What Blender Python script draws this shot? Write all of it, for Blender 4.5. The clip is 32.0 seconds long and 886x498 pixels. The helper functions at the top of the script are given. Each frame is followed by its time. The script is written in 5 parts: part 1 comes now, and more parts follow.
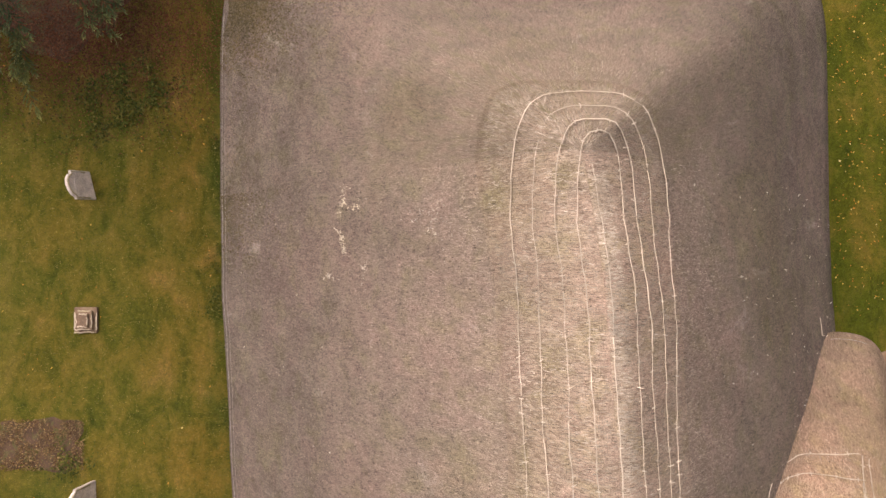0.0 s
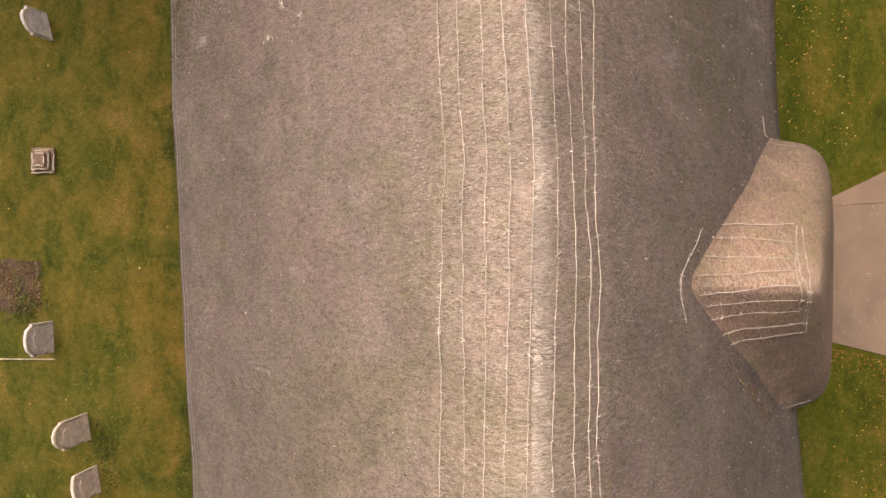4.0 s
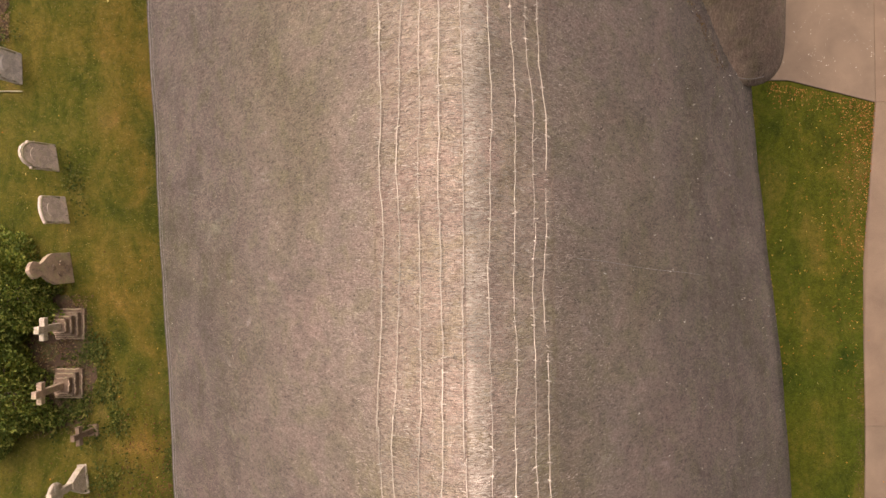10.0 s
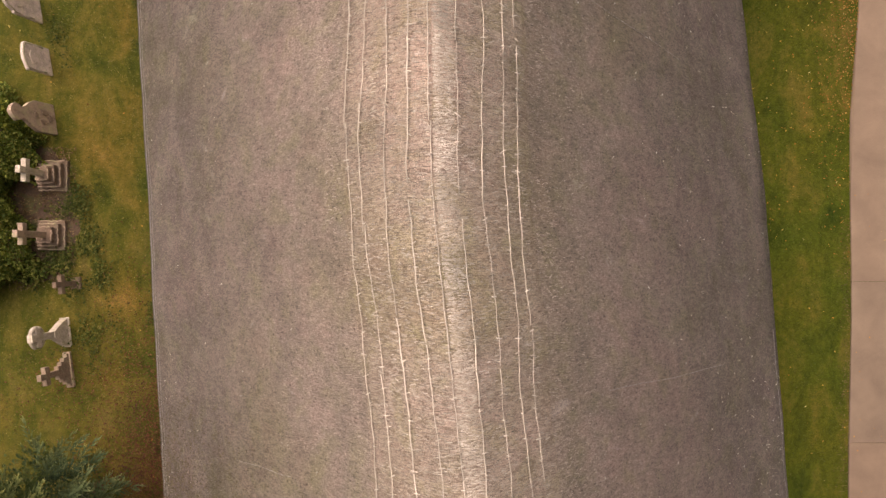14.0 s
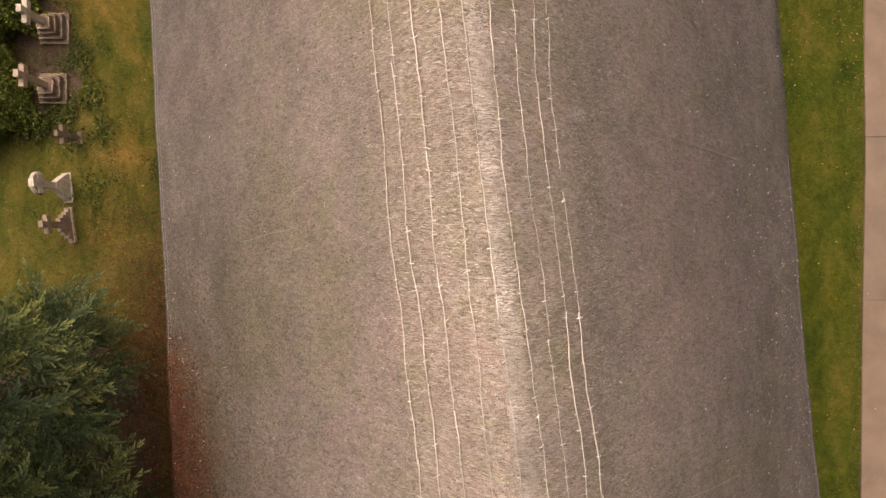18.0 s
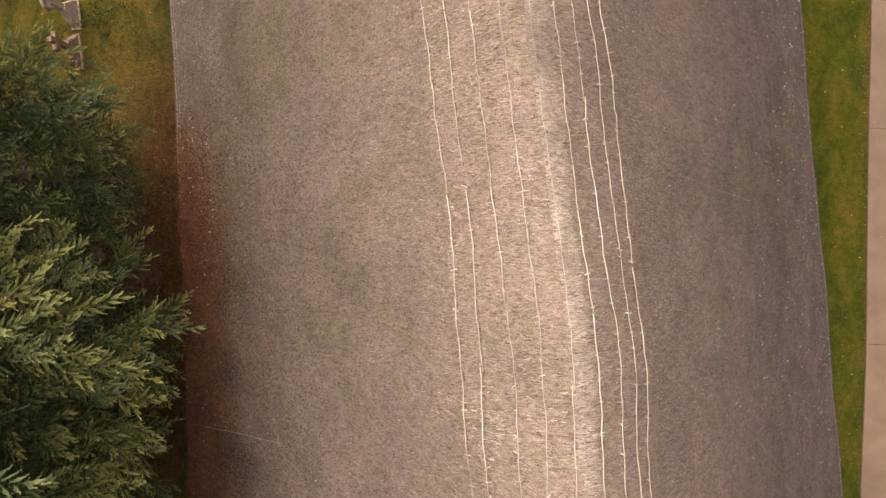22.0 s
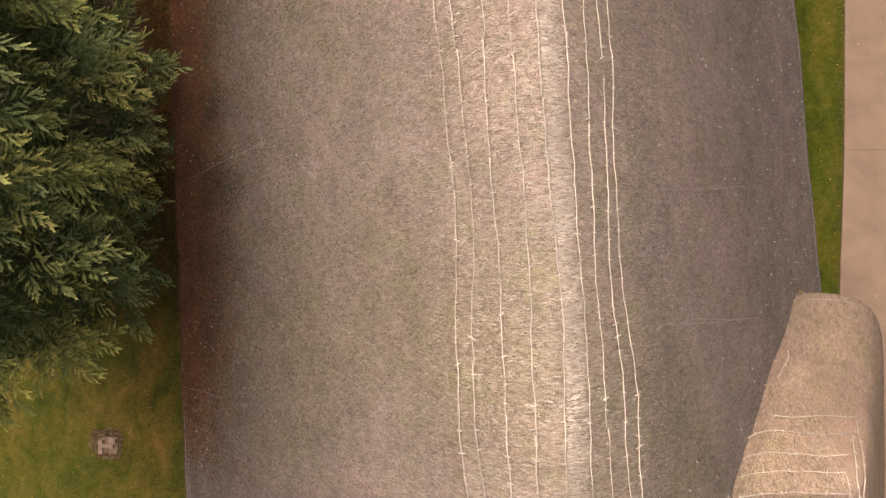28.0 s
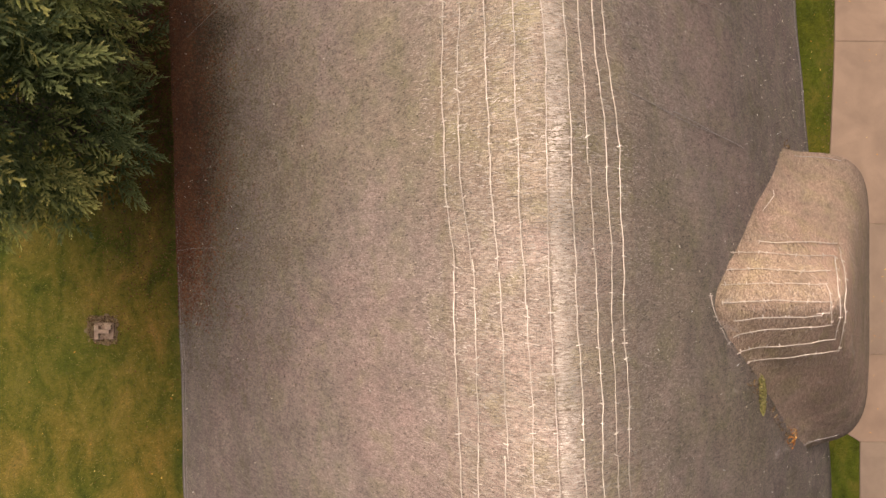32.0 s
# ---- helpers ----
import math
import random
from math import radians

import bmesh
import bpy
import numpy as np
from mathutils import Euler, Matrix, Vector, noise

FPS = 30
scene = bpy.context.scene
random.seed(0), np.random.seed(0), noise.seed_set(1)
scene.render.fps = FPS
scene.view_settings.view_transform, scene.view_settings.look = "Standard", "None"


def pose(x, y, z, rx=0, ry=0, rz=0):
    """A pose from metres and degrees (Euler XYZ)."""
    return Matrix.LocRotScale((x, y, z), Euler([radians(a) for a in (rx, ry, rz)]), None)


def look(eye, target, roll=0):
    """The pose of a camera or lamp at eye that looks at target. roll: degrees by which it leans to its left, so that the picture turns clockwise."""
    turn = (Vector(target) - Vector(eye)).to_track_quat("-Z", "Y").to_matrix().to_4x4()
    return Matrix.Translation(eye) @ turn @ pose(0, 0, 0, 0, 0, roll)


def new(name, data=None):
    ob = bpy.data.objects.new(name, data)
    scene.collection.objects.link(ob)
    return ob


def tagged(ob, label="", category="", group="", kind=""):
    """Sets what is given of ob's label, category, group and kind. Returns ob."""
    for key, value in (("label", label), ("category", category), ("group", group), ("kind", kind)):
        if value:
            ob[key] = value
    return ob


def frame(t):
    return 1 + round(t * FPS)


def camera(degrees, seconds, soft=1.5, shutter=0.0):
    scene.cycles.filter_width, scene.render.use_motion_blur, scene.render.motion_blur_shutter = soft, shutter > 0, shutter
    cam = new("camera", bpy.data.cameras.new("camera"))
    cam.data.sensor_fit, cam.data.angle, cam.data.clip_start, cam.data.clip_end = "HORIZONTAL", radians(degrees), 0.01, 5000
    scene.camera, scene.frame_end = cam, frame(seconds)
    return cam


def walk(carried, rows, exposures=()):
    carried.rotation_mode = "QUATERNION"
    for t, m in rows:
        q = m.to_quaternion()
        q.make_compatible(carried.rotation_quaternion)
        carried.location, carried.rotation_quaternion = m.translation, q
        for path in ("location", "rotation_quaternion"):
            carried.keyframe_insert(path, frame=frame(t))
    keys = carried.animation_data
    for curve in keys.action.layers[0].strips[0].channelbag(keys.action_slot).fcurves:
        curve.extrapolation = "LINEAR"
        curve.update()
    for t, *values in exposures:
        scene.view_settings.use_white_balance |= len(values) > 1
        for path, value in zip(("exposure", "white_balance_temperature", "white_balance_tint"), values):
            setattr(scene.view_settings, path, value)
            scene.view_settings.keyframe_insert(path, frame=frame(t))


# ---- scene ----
# A camera flown over the roof, looking straight down: seconds, place, turn.
PATH = [
    (0.0, -0.000, -0.000, 13.272, 0.36, 0.81, -0.00),
    (0.5, 0.009, -0.336, 13.283, 0.34, 0.80, 0.01),
    (1.0, 0.031, -0.680, 13.310, 0.31, 0.81, 0.02),
    (1.5, 0.083, -1.044, 13.318, 0.29, 0.81, 0.04),
    (2.0, 0.189, -1.420, 13.324, 0.23, 0.78, 0.04),
    (2.5, 0.307, -1.814, 13.324, 0.17, 0.78, 0.03),
    (3.0, 0.429, -2.207, 13.314, 0.14, 0.73, 0.03),
    (3.5, 0.582, -2.610, 13.318, 0.10, 0.51, 0.04),
    (5.5, 1.017, -4.409, 13.457, 0.07, -0.34, 0.03),
    (6.0, 1.125, -4.835, 13.499, 0.04, -0.40, 0.04),
    (6.5, 1.186, -5.259, 13.538, 0.07, -0.41, 0.04),
    (7.0, 1.163, -5.660, 13.556, 0.05, -0.39, 0.03),
    (7.5, 1.123, -6.077, 13.564, 0.02, -0.38, 0.03),
    (8.0, 1.106, -6.451, 13.554, -0.02, -0.40, 0.02),
    (8.5, 1.138, -6.865, 13.550, 0.01, -0.38, 0.01),
    (9.0, 1.189, -7.356, 13.519, 0.03, -0.37, 0.01),
    (9.5, 1.255, -7.821, 13.503, 0.11, -0.38, 0.02),
    (10.0, 1.245, -8.320, 13.488, 0.13, -0.35, 0.02),
    (10.5, 1.220, -8.786, 13.470, 0.17, -0.38, 0.04),
    (11.0, 1.223, -9.207, 13.467, 0.21, -0.37, 0.05),
    (11.5, 1.231, -9.620, 13.456, 0.22, -0.37, 0.08),
    (12.0, 1.284, -10.000, 13.441, 0.22, -0.37, 0.09),
    (12.5, 1.374, -10.325, 13.457, 0.26, -0.41, 0.07),
    (13.0, 1.435, -10.636, 13.452, 0.28, -0.39, 0.08),
    (13.5, 1.493, -10.937, 13.441, 0.30, -0.36, 0.10),
    (14.0, 1.557, -11.245, 13.429, 0.30, -0.34, 0.11),
    (14.5, 1.575, -11.583, 13.414, 0.26, -0.29, 0.12),
    (16.5, 1.532, -12.898, 13.275, 0.15, -0.14, 0.13),
    (17.0, 1.493, -13.274, 13.237, 0.14, -0.13, 0.12),
    (17.5, 1.469, -13.633, 13.216, 0.17, -0.16, 0.10),
    (18.0, 1.469, -14.035, 13.214, 0.18, -0.17, 0.10),
    (18.5, 1.467, -14.465, 13.219, 0.18, -0.19, 0.12),
    (19.0, 1.433, -14.884, 13.237, 0.17, -0.19, 0.13),
    (19.5, 1.380, -15.315, 13.255, 0.15, -0.20, 0.13),
    (20.0, 1.318, -15.762, 13.243, 0.15, -0.22, 0.14),
    (20.5, 1.285, -16.186, 13.217, 0.17, -0.23, 0.16),
    (21.0, 1.281, -16.587, 13.216, 0.15, -0.24, 0.18),
    (21.5, 1.314, -16.976, 13.216, 0.14, -0.20, 0.18),
    (22.0, 1.355, -17.362, 13.235, 0.11, -0.14, 0.21),
    (22.5, 1.402, -17.737, 13.255, 0.15, -0.13, 0.22),
    (23.0, 1.493, -18.115, 13.268, 0.26, -0.13, 0.17),
    (23.5, 1.624, -18.502, 13.274, 0.37, -0.15, 0.13),
    (24.0, 1.746, -18.878, 13.295, 0.43, -0.17, 0.07),
    (24.5, 1.848, -19.208, 13.323, 0.45, -0.17, 0.04),
    (25.0, 1.929, -19.524, 13.361, 0.47, -0.17, 0.03),
    (25.5, 1.938, -19.847, 13.394, 0.45, -0.17, 0.00),
    (26.0, 1.889, -20.166, 13.414, 0.43, -0.17, -0.02),
    (26.5, 1.811, -20.460, 13.420, 0.41, -0.16, -0.03),
    (28.5, 1.610, -21.434, 13.509, 0.28, -0.13, 0.01),
    (29.0, 1.598, -21.693, 13.538, 0.22, -0.12, 0.03),
    (29.5, 1.595, -21.953, 13.559, 0.14, -0.11, 0.05),
    (30.0, 1.593, -22.203, 13.569, 0.06, -0.11, 0.06),
    (30.5, 1.601, -22.447, 13.579, -0.01, -0.14, 0.08),
    (31.0, 1.633, -22.708, 13.584, -0.08, -0.16, 0.12),
    (31.5, 1.680, -22.993, 13.589, -0.15, -0.18, 0.14),
    (32.0, 1.755, -23.283, 13.599, -0.18, -0.23, 0.17),
]
cam = camera(66.0, 32.0, soft=1.5)
walk(cam, [(t, pose(x, y, z, rx, ry, rz)) for t, x, y, z, rx, ry, rz in PATH], 
     [(0.0, 0.68, 6400.0, 17.0), (13.0, 0.585, 6400.0, 17.0), (20.0, 0.6, 6400.0, 17.0), (26.0, 0.765, 6400.0, 17.0), (32.0, 0.815, 6400.0, 17.0)])

# ---------------------------------------------------------------- light: a bright veiled sky
SUN_AZ, SUN_EL = 123.0, 52.0      # degrees from +x, and above the horizon
world = bpy.data.worlds.new("sky")
scene.world = world
world.use_nodes = True
sky = world.node_tree.nodes.new("ShaderNodeTexSky")
sky.sky_type, sky.sun_disc = "NISHITA", False
sky.sun_elevation, sky.sun_rotation = radians(SUN_EL), radians(90 - SUN_AZ)
sky.air_density, sky.dust_density, sky.ozone_density = 0.35, 9.0, 0.0
back = world.node_tree.nodes["Background"]
back.inputs["Strength"].default_value = 0.12
world.node_tree.links.new(sky.outputs["Color"], back.inputs["Color"])
sun_data = bpy.data.lights.new("sun", "SUN")
sun_data.energy, sun_data.angle, sun_data.color = 1.6, radians(105), (1.0, 0.975, 0.88)
sun = new("sun", sun_data)
a, e = radians(SUN_AZ), radians(SUN_EL)
sun.matrix_basis = look((40 * math.cos(a) * math.cos(e), 40 * math.sin(a) * math.cos(e), 40 * math.sin(e)), (0, 0, 0))

# ---------------------------------------------------------------- helpers
rng = np.random.default_rng(7)


def lerp_table(table):
    ys = np.array([a for a, b in table][::-1], float)
    vs = np.array([b for a, b in table][::-1], float)
    return lambda y: np.interp(y, ys, vs)


def mesh_object(name, verts, faces, material, parent=None, label="", smooth=False, uvs=None, kind=""):
    me = bpy.data.meshes.new(name)
    verts = np.asarray(verts, np.float32)
    if isinstance(faces, np.ndarray):
        n, k = faces.shape
        me.vertices.add(len(verts))
        me.vertices.foreach_set("co", verts.ravel())
        me.loops.add(n * k)
        me.loops.foreach_set("vertex_index", faces.astype(np.int32).ravel())
        me.polygons.add(n)
        me.polygons.foreach_set("loop_start", np.arange(0, n * k, k, dtype=np.int32))
        me.polygons.foreach_set("loop_total", np.full(n, k, np.int32))
        me.update(calc_edges=True)
    else:
        me.from_pydata([tuple(v) for v in verts], [], faces)
    if uvs is not None:
        layer = me.uv_layers.new(name="UVMap")
        loops = np.empty(len(me.loops), np.int32)
        me.loops.foreach_get("vertex_index", loops)
        layer.data.foreach_set("uv", np.asarray(uvs, np.float32)[loops].ravel())
    if smooth:
        me.polygons.foreach_set("use_smooth", np.ones(len(me.polygons), bool))
    me.materials.append(material)
    ob = new(name, me)
    if parent is not None:
        ob.parent = parent
    return tagged(ob, label, kind=kind)


def part(name, bm, material, parent=None, label="", smooth=False):
    me = bpy.data.meshes.new(name)
    bmesh.ops.recalc_face_normals(bm, faces=bm.faces)
    bm.to_mesh(me)
    bm.free()
    if smooth:
        for p in me.polygons:
            p.use_smooth = True
    me.materials.append(material)
    ob = new(name, me)
    if parent is not None:
        ob.parent = parent
    if label:
        ob["label"] = label
    return ob


def empty(name, m, label, category, group=""):
    ob = new(name)
    ob.empty_display_size = 0.2
    ob.matrix_basis = m
    return tagged(ob, label, category, group)


def box(bm, lo, hi, bevel=0.0, jitter=0.0):
    sub = bmesh.new()
    bmesh.ops.create_cube(sub, size=1)
    for v in sub.verts:
        for k in range(3):
            v.co[k] = lo[k] + (v.co[k] + 0.5) * (hi[k] - lo[k]) + random.uniform(-jitter, jitter)
    if bevel:
        bmesh.ops.bevel(sub, geom=sub.edges[:], offset=bevel, segments=2, affect="EDGES", profile=0.6)
    tmp = bpy.data.meshes.new("tmp")
    sub.to_mesh(tmp)
    sub.free()
    bm.from_mesh(tmp)
    bpy.data.meshes.remove(tmp)
    return bm


def slab_outline(bm, pts, thick, bevel=0.015):
    """An upright slab: an outline of (y, z) extruded by thick along x, centred on x = 0."""
    sub = bmesh.new()
    face = sub.faces.new([sub.verts.new((-thick / 2, y, z)) for y, z in pts])
    out = bmesh.ops.extrude_face_region(sub, geom=[face])
    for g in out["geom"]:
        if isinstance(g, bmesh.types.BMVert):
            g.co.x += thick
    bmesh.ops.recalc_face_normals(sub, faces=sub.faces)
    if bevel:
        rim = [e for e in sub.edges if abs(e.verts[0].co.x - e.verts[1].co.x) < 1e-5]
        bmesh.ops.bevel(sub, geom=rim, offset=bevel, segments=2, affect="EDGES", profile=0.6)
    tmp = bpy.data.meshes.new("tmp")
    sub.to_mesh(tmp)
    sub.free()
    bm.from_mesh(tmp)
    bpy.data.meshes.remove(tmp)
    return bm


def tube(points, radius, sides=6, taper=1.0):
    """Vertices and quads of a bent rod."""
    P = np.asarray(points, float)
    T = np.gradient(P, axis=0)
    T /= np.linalg.norm(T, axis=1)[:, None] + 1e-9
    ref = np.array([0.0, 0.0, 1.0]) if abs(T[:, 2]).mean() < 0.8 else np.array([1.0, 0.0, 0.0])
    A = np.cross(T, ref)
    A /= np.linalg.norm(A, axis=1)[:, None] + 1e-9
    B = np.cross(A, T)
    n = len(P)
    r = radius * np.linspace(1, taper, n)
    a = np.arange(sides) * 2 * np.pi / sides
    V = P[:, None] + r[:, None, None] * (np.cos(a)[None, :, None] * A[:, None] + np.sin(a)[None, :, None] * B[:, None])
    V = V.reshape(-1, 3)
    F = []
    for i in range(n - 1):
        for j in range(sides):
            k = (j + 1) % sides
            F.append((i * sides + j, i * sides + k, (i + 1) * sides + k, (i + 1) * sides + j))
    F.append(tuple(range(sides - 1, -1, -1)))
    F.append(tuple(range((n - 1) * sides, n * sides)))
    return V, F


def join_pieces(pieces):
    V, F, n = [], [], 0
    for v, f in pieces:
        V.append(v)
        F += [tuple(i + n for i in q) for q in f]
        n += len(v)
    return np.concatenate(V), F


def ground_z(x, y):
    """The yard lies a little lower beside the first porch."""
    a = np.clip((np.asarray(x) - 5.0) / 1.5, 0, 1)
    b = np.clip((np.asarray(y) + 13.0) / 6.0, 0, 1)
    return -0.34 * a * a * (3 - 2 * a) * b * b * (3 - 2 * b)


# ---------------------------------------------------------------- materials
def nodes_of(name):
    m = bpy.data.materials.new(name)
    m.use_nodes = True
    nt = m.node_tree
    b = nt.nodes["Principled BSDF"]
    return m, nt, b


def add(nt, kind, **inputs):
    n = nt.nodes.new(kind)
    for key, value in inputs.items():
        n.inputs[key.replace("_", " ")].default_value = value
    return n


def coords(nt, kind="Object", scale=(1, 1, 1)):
    c = nt.nodes.new("ShaderNodeTexCoord")
    m = nt.nodes.new("ShaderNodeMapping")
    m.inputs["Scale"].default_value = scale
    nt.links.new(c.outputs[kind], m.inputs["Vector"])
    return m.outputs["Vector"]


def tex(nt, vec, scale, detail=4, rough=0.6, distortion=0.0):
    n = add(nt, "ShaderNodeTexNoise", Scale=scale, Detail=detail, Roughness=rough, Distortion=distortion)
    nt.links.new(vec, n.inputs["Vector"])
    return n.outputs["Fac"]


def ramp(nt, fac, stops):
    r = nt.nodes.new("ShaderNodeValToRGB")
    while len(r.color_ramp.elements) < len(stops):
        r.color_ramp.elements.new(0.5)
    for e, (p, c) in zip(r.color_ramp.elements, stops):
        e.position, e.color = p, (*c, 1) if len(c) == 3 else c
    nt.links.new(fac, r.inputs["Fac"])
    return r.outputs["Color"]


def mix(nt, a, b, fac, mode="MIX"):
    n = nt.nodes.new("ShaderNodeMix")
    n.data_type, n.blend_type = "RGBA", mode
    for sock, v in ((n.inputs[6], a), (n.inputs[7], b), (n.inputs[0], fac)):
        if hasattr(v, "links"):
            nt.links.new(v, sock)
        elif isinstance(v, (int, float)):
            sock.default_value = v
        else:
            sock.default_value = (*v, 1)
    return n.outputs[2]


def bump(nt, b, height, strength, distance):
    n = add(nt, "ShaderNodeBump", Strength=strength, Distance=distance)
    nt.links.new(height, n.inputs["Height"])
    nt.links.new(n.outputs["Normal"], b.inputs["Normal"])


def math_node(nt, op, a, c):
    n = nt.nodes.new("ShaderNodeMath")
    n.operation = op
    for sock, v in ((n.inputs[0], a), (n.inputs[1], c)):
        if hasattr(v, "links"):
            nt.links.new(v, sock)
        else:
            sock.default_value = v
    return n.outputs[0]


def thatch_material(name, dark, mid, light, bleached_lit, streak=(72, 22), bump_strength=0.7, pits=0.95):
    """Weathered reed; the newer straw towards the ridge is paler, and light fading to the eaves is painted in. UV:
    metres along the eave and down the slope.
    """
    m, nt, b = nodes_of(name)
    uv = coords(nt, "UV", (streak[0], streak[1], 1))
    uv0 = coords(nt, "UV", (1, 1, 1))
    ob = coords(nt, "Object")
    fine = tex(nt, uv, 1.0, 3, 0.75, 0.5)
    fibre = tex(nt, coords(nt, "UV", (22, 7, 1)), 1.0, 3, 0.6, 0.6)
    speck = tex(nt, uv0, 75.0, 2, 0.85)
    blot = tex(nt, ob, 1.6, 6, 0.65, 0.3)
    big = tex(nt, ob, 0.38, 3, 0.5, 0.5)
    col = ramp(nt, fine, [(0.32, dark), (0.5, mid), (0.7, light)])
    col = mix(nt, col, ramp(nt, fibre, [(0.3, dark), (0.7, light)]), 0.4)
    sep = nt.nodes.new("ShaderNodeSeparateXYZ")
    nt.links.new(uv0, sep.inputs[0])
    # paler ridge straw, stretched downslope to paint the light's falloff towards the eaves
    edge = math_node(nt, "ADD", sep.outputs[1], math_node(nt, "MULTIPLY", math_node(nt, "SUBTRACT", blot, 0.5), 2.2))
    col = mix(nt, col, bleached_lit, ramp(nt, math_node(nt, "DIVIDE", edge, 5.0), [(0.06, (1, 1, 1)), (0.30, (0.53, 0.53, 0.53)), (1.0, (0, 0, 0))]), "MULTIPLY")
    lichen = tex(nt, coords(nt, "UV", (1.6, 0.8, 1)), 1.5, 6, 0.7, 0.8)
    col = mix(nt, col, (0.46, 0.41, 0.37), math_node(nt, "MULTIPLY", ramp(nt, lichen, [(0.62, (0, 0, 0)), (0.74, (1, 1, 1))]), 0.45))
    col = mix(nt, col, ramp(nt, speck, [(0.3, (0.5, 0.5, 0.5)), (0.7, (1.42, 1.41, 1.39))]), 0.85, "MULTIPLY")
    col = mix(nt, col, ramp(nt, blot, [(0.3, (0.7, 0.7, 0.7)), (0.7, (1.25, 1.22, 1.2))]), 0.85, "MULTIPLY")
    # hollows between the reed ends, longest down the slope
    hollow = tex(nt, coords(nt, "UV", (50, 20, 1)), 1.0, 2, 0.6, 0.3)
    col = mix(nt, col, ramp(nt, hollow, [(0.27, (0.3, 0.27, 0.25)), (0.41, (1, 1, 1)), (0.6, (1, 1, 1)), (0.74, (1.5, 1.48, 1.45))]), pits, "MULTIPLY")
    # algae and bleaching: olive and pinkish-grey patches
    tint = tex(nt, coords(nt, "UV", (1.0, 0.8, 1)), 3.2, 3, 0.55, 0.4)
    col = mix(nt, col, ramp(nt, tint, [(0.34, (0.94, 0.99, 0.86)), (0.5, (1, 1, 1)), (0.66, (1.05, 1.0, 1.02))]), 0.9, "MULTIPLY")
    col = mix(nt, col, ramp(nt, big, [(0.32, (0.88, 0.9, 0.78)), (0.5, (1, 1, 1)), (0.68, (1.07, 1.01, 1.02))]), 0.9, "MULTIPLY")
    nt.links.new(col, b.inputs["Base Color"])
    b.inputs["Roughness"].default_value = 0.95
    b.inputs["Specular IOR Level"].default_value = 0.15
    net = add(nt, "ShaderNodeTexVoronoi", Scale=46.0, Randomness=0.25)
    net.feature = "DISTANCE_TO_EDGE"
    nt.links.new(uv0, net.inputs["Vector"])
    wire = ramp(nt, net.outputs["Distance"], [(0.0, (1.32, 1.3, 1.28)), (0.09, (0.94, 0.94, 0.94))])
    col = mix(nt, col, wire, 0.8, "MULTIPLY")
    nt.links.new(col, b.inputs["Base Color"])
    h = math_node(nt, "ADD", fine, math_node(nt, "MULTIPLY", speck, 0.8))
    h = math_node(nt, "ADD", h, math_node(nt, "MULTIPLY", blot, 0.5))
    bump(nt, b, h, bump_strength, 0.03)
    return m


def strand_material(name, stops, rough=0.85):
    m, nt, b = nodes_of(name)
    g = nt.nodes.new("ShaderNodeNewGeometry")
    blot = tex(nt, coords(nt, "Object"), 1.1, 4, 0.6)
    col = ramp(nt, g.outputs["Random Per Island"], stops)
    col = mix(nt, col, ramp(nt, blot, [(0.3, (0.64, 0.65, 0.64)), (0.5, (0.98, 0.96, 0.92)), (0.7, (1.32, 1.28, 1.27))]), 0.9, "MULTIPLY")
    patch_noise = tex(nt, coords(nt, "Object", (1.0, 0.8, 1.0)), 5.5, 4, 0.65, 0.4)
    col = mix(nt, col, ramp(nt, patch_noise, [(0.34, (0.76, 0.74, 0.72)), (0.66, (1.22, 1.2, 1.2))]), 0.8, "MULTIPLY")
    nt.links.new(col, b.inputs["Base Color"])
    b.inputs["Roughness"].default_value = rough
    b.inputs["Specular IOR Level"].default_value = 0.2
    return m


def stone_material(name, base, lichen, scale=6.0, amount=0.5, bump_strength=0.5):
    m, nt, b = nodes_of(name)
    ob = coords(nt, "Object")
    n1 = tex(nt, ob, scale, 6, 0.65)
    n2 = tex(nt, ob, scale * 7, 4, 0.7)
    n3 = tex(nt, ob, scale * 0.6, 3, 0.6, 1.0)
    d = tuple(c * 0.52 for c in base)
    col = ramp(nt, n1, [(0.3, d), (0.65, base)])
    col = mix(nt, col, lichen, math_node(nt, "MULTIPLY", ramp(nt, n3, [(0.5, (0, 0, 0)), (0.62, (1, 1, 1))]), amount))
    col = mix(nt, col, ramp(nt, n2, [(0.3, (0.55, 0.54, 0.52)), (0.7, (1.3, 1.3, 1.3))]), 0.7, "MULTIPLY")
    nt.links.new(col, b.inputs["Base Color"])
    b.inputs["Roughness"].default_value = 0.9
    bump(nt, b, math_node(nt, "ADD", n1, math_node(nt, "MULTIPLY", n2, 0.5)), bump_strength, 0.01)
    return m


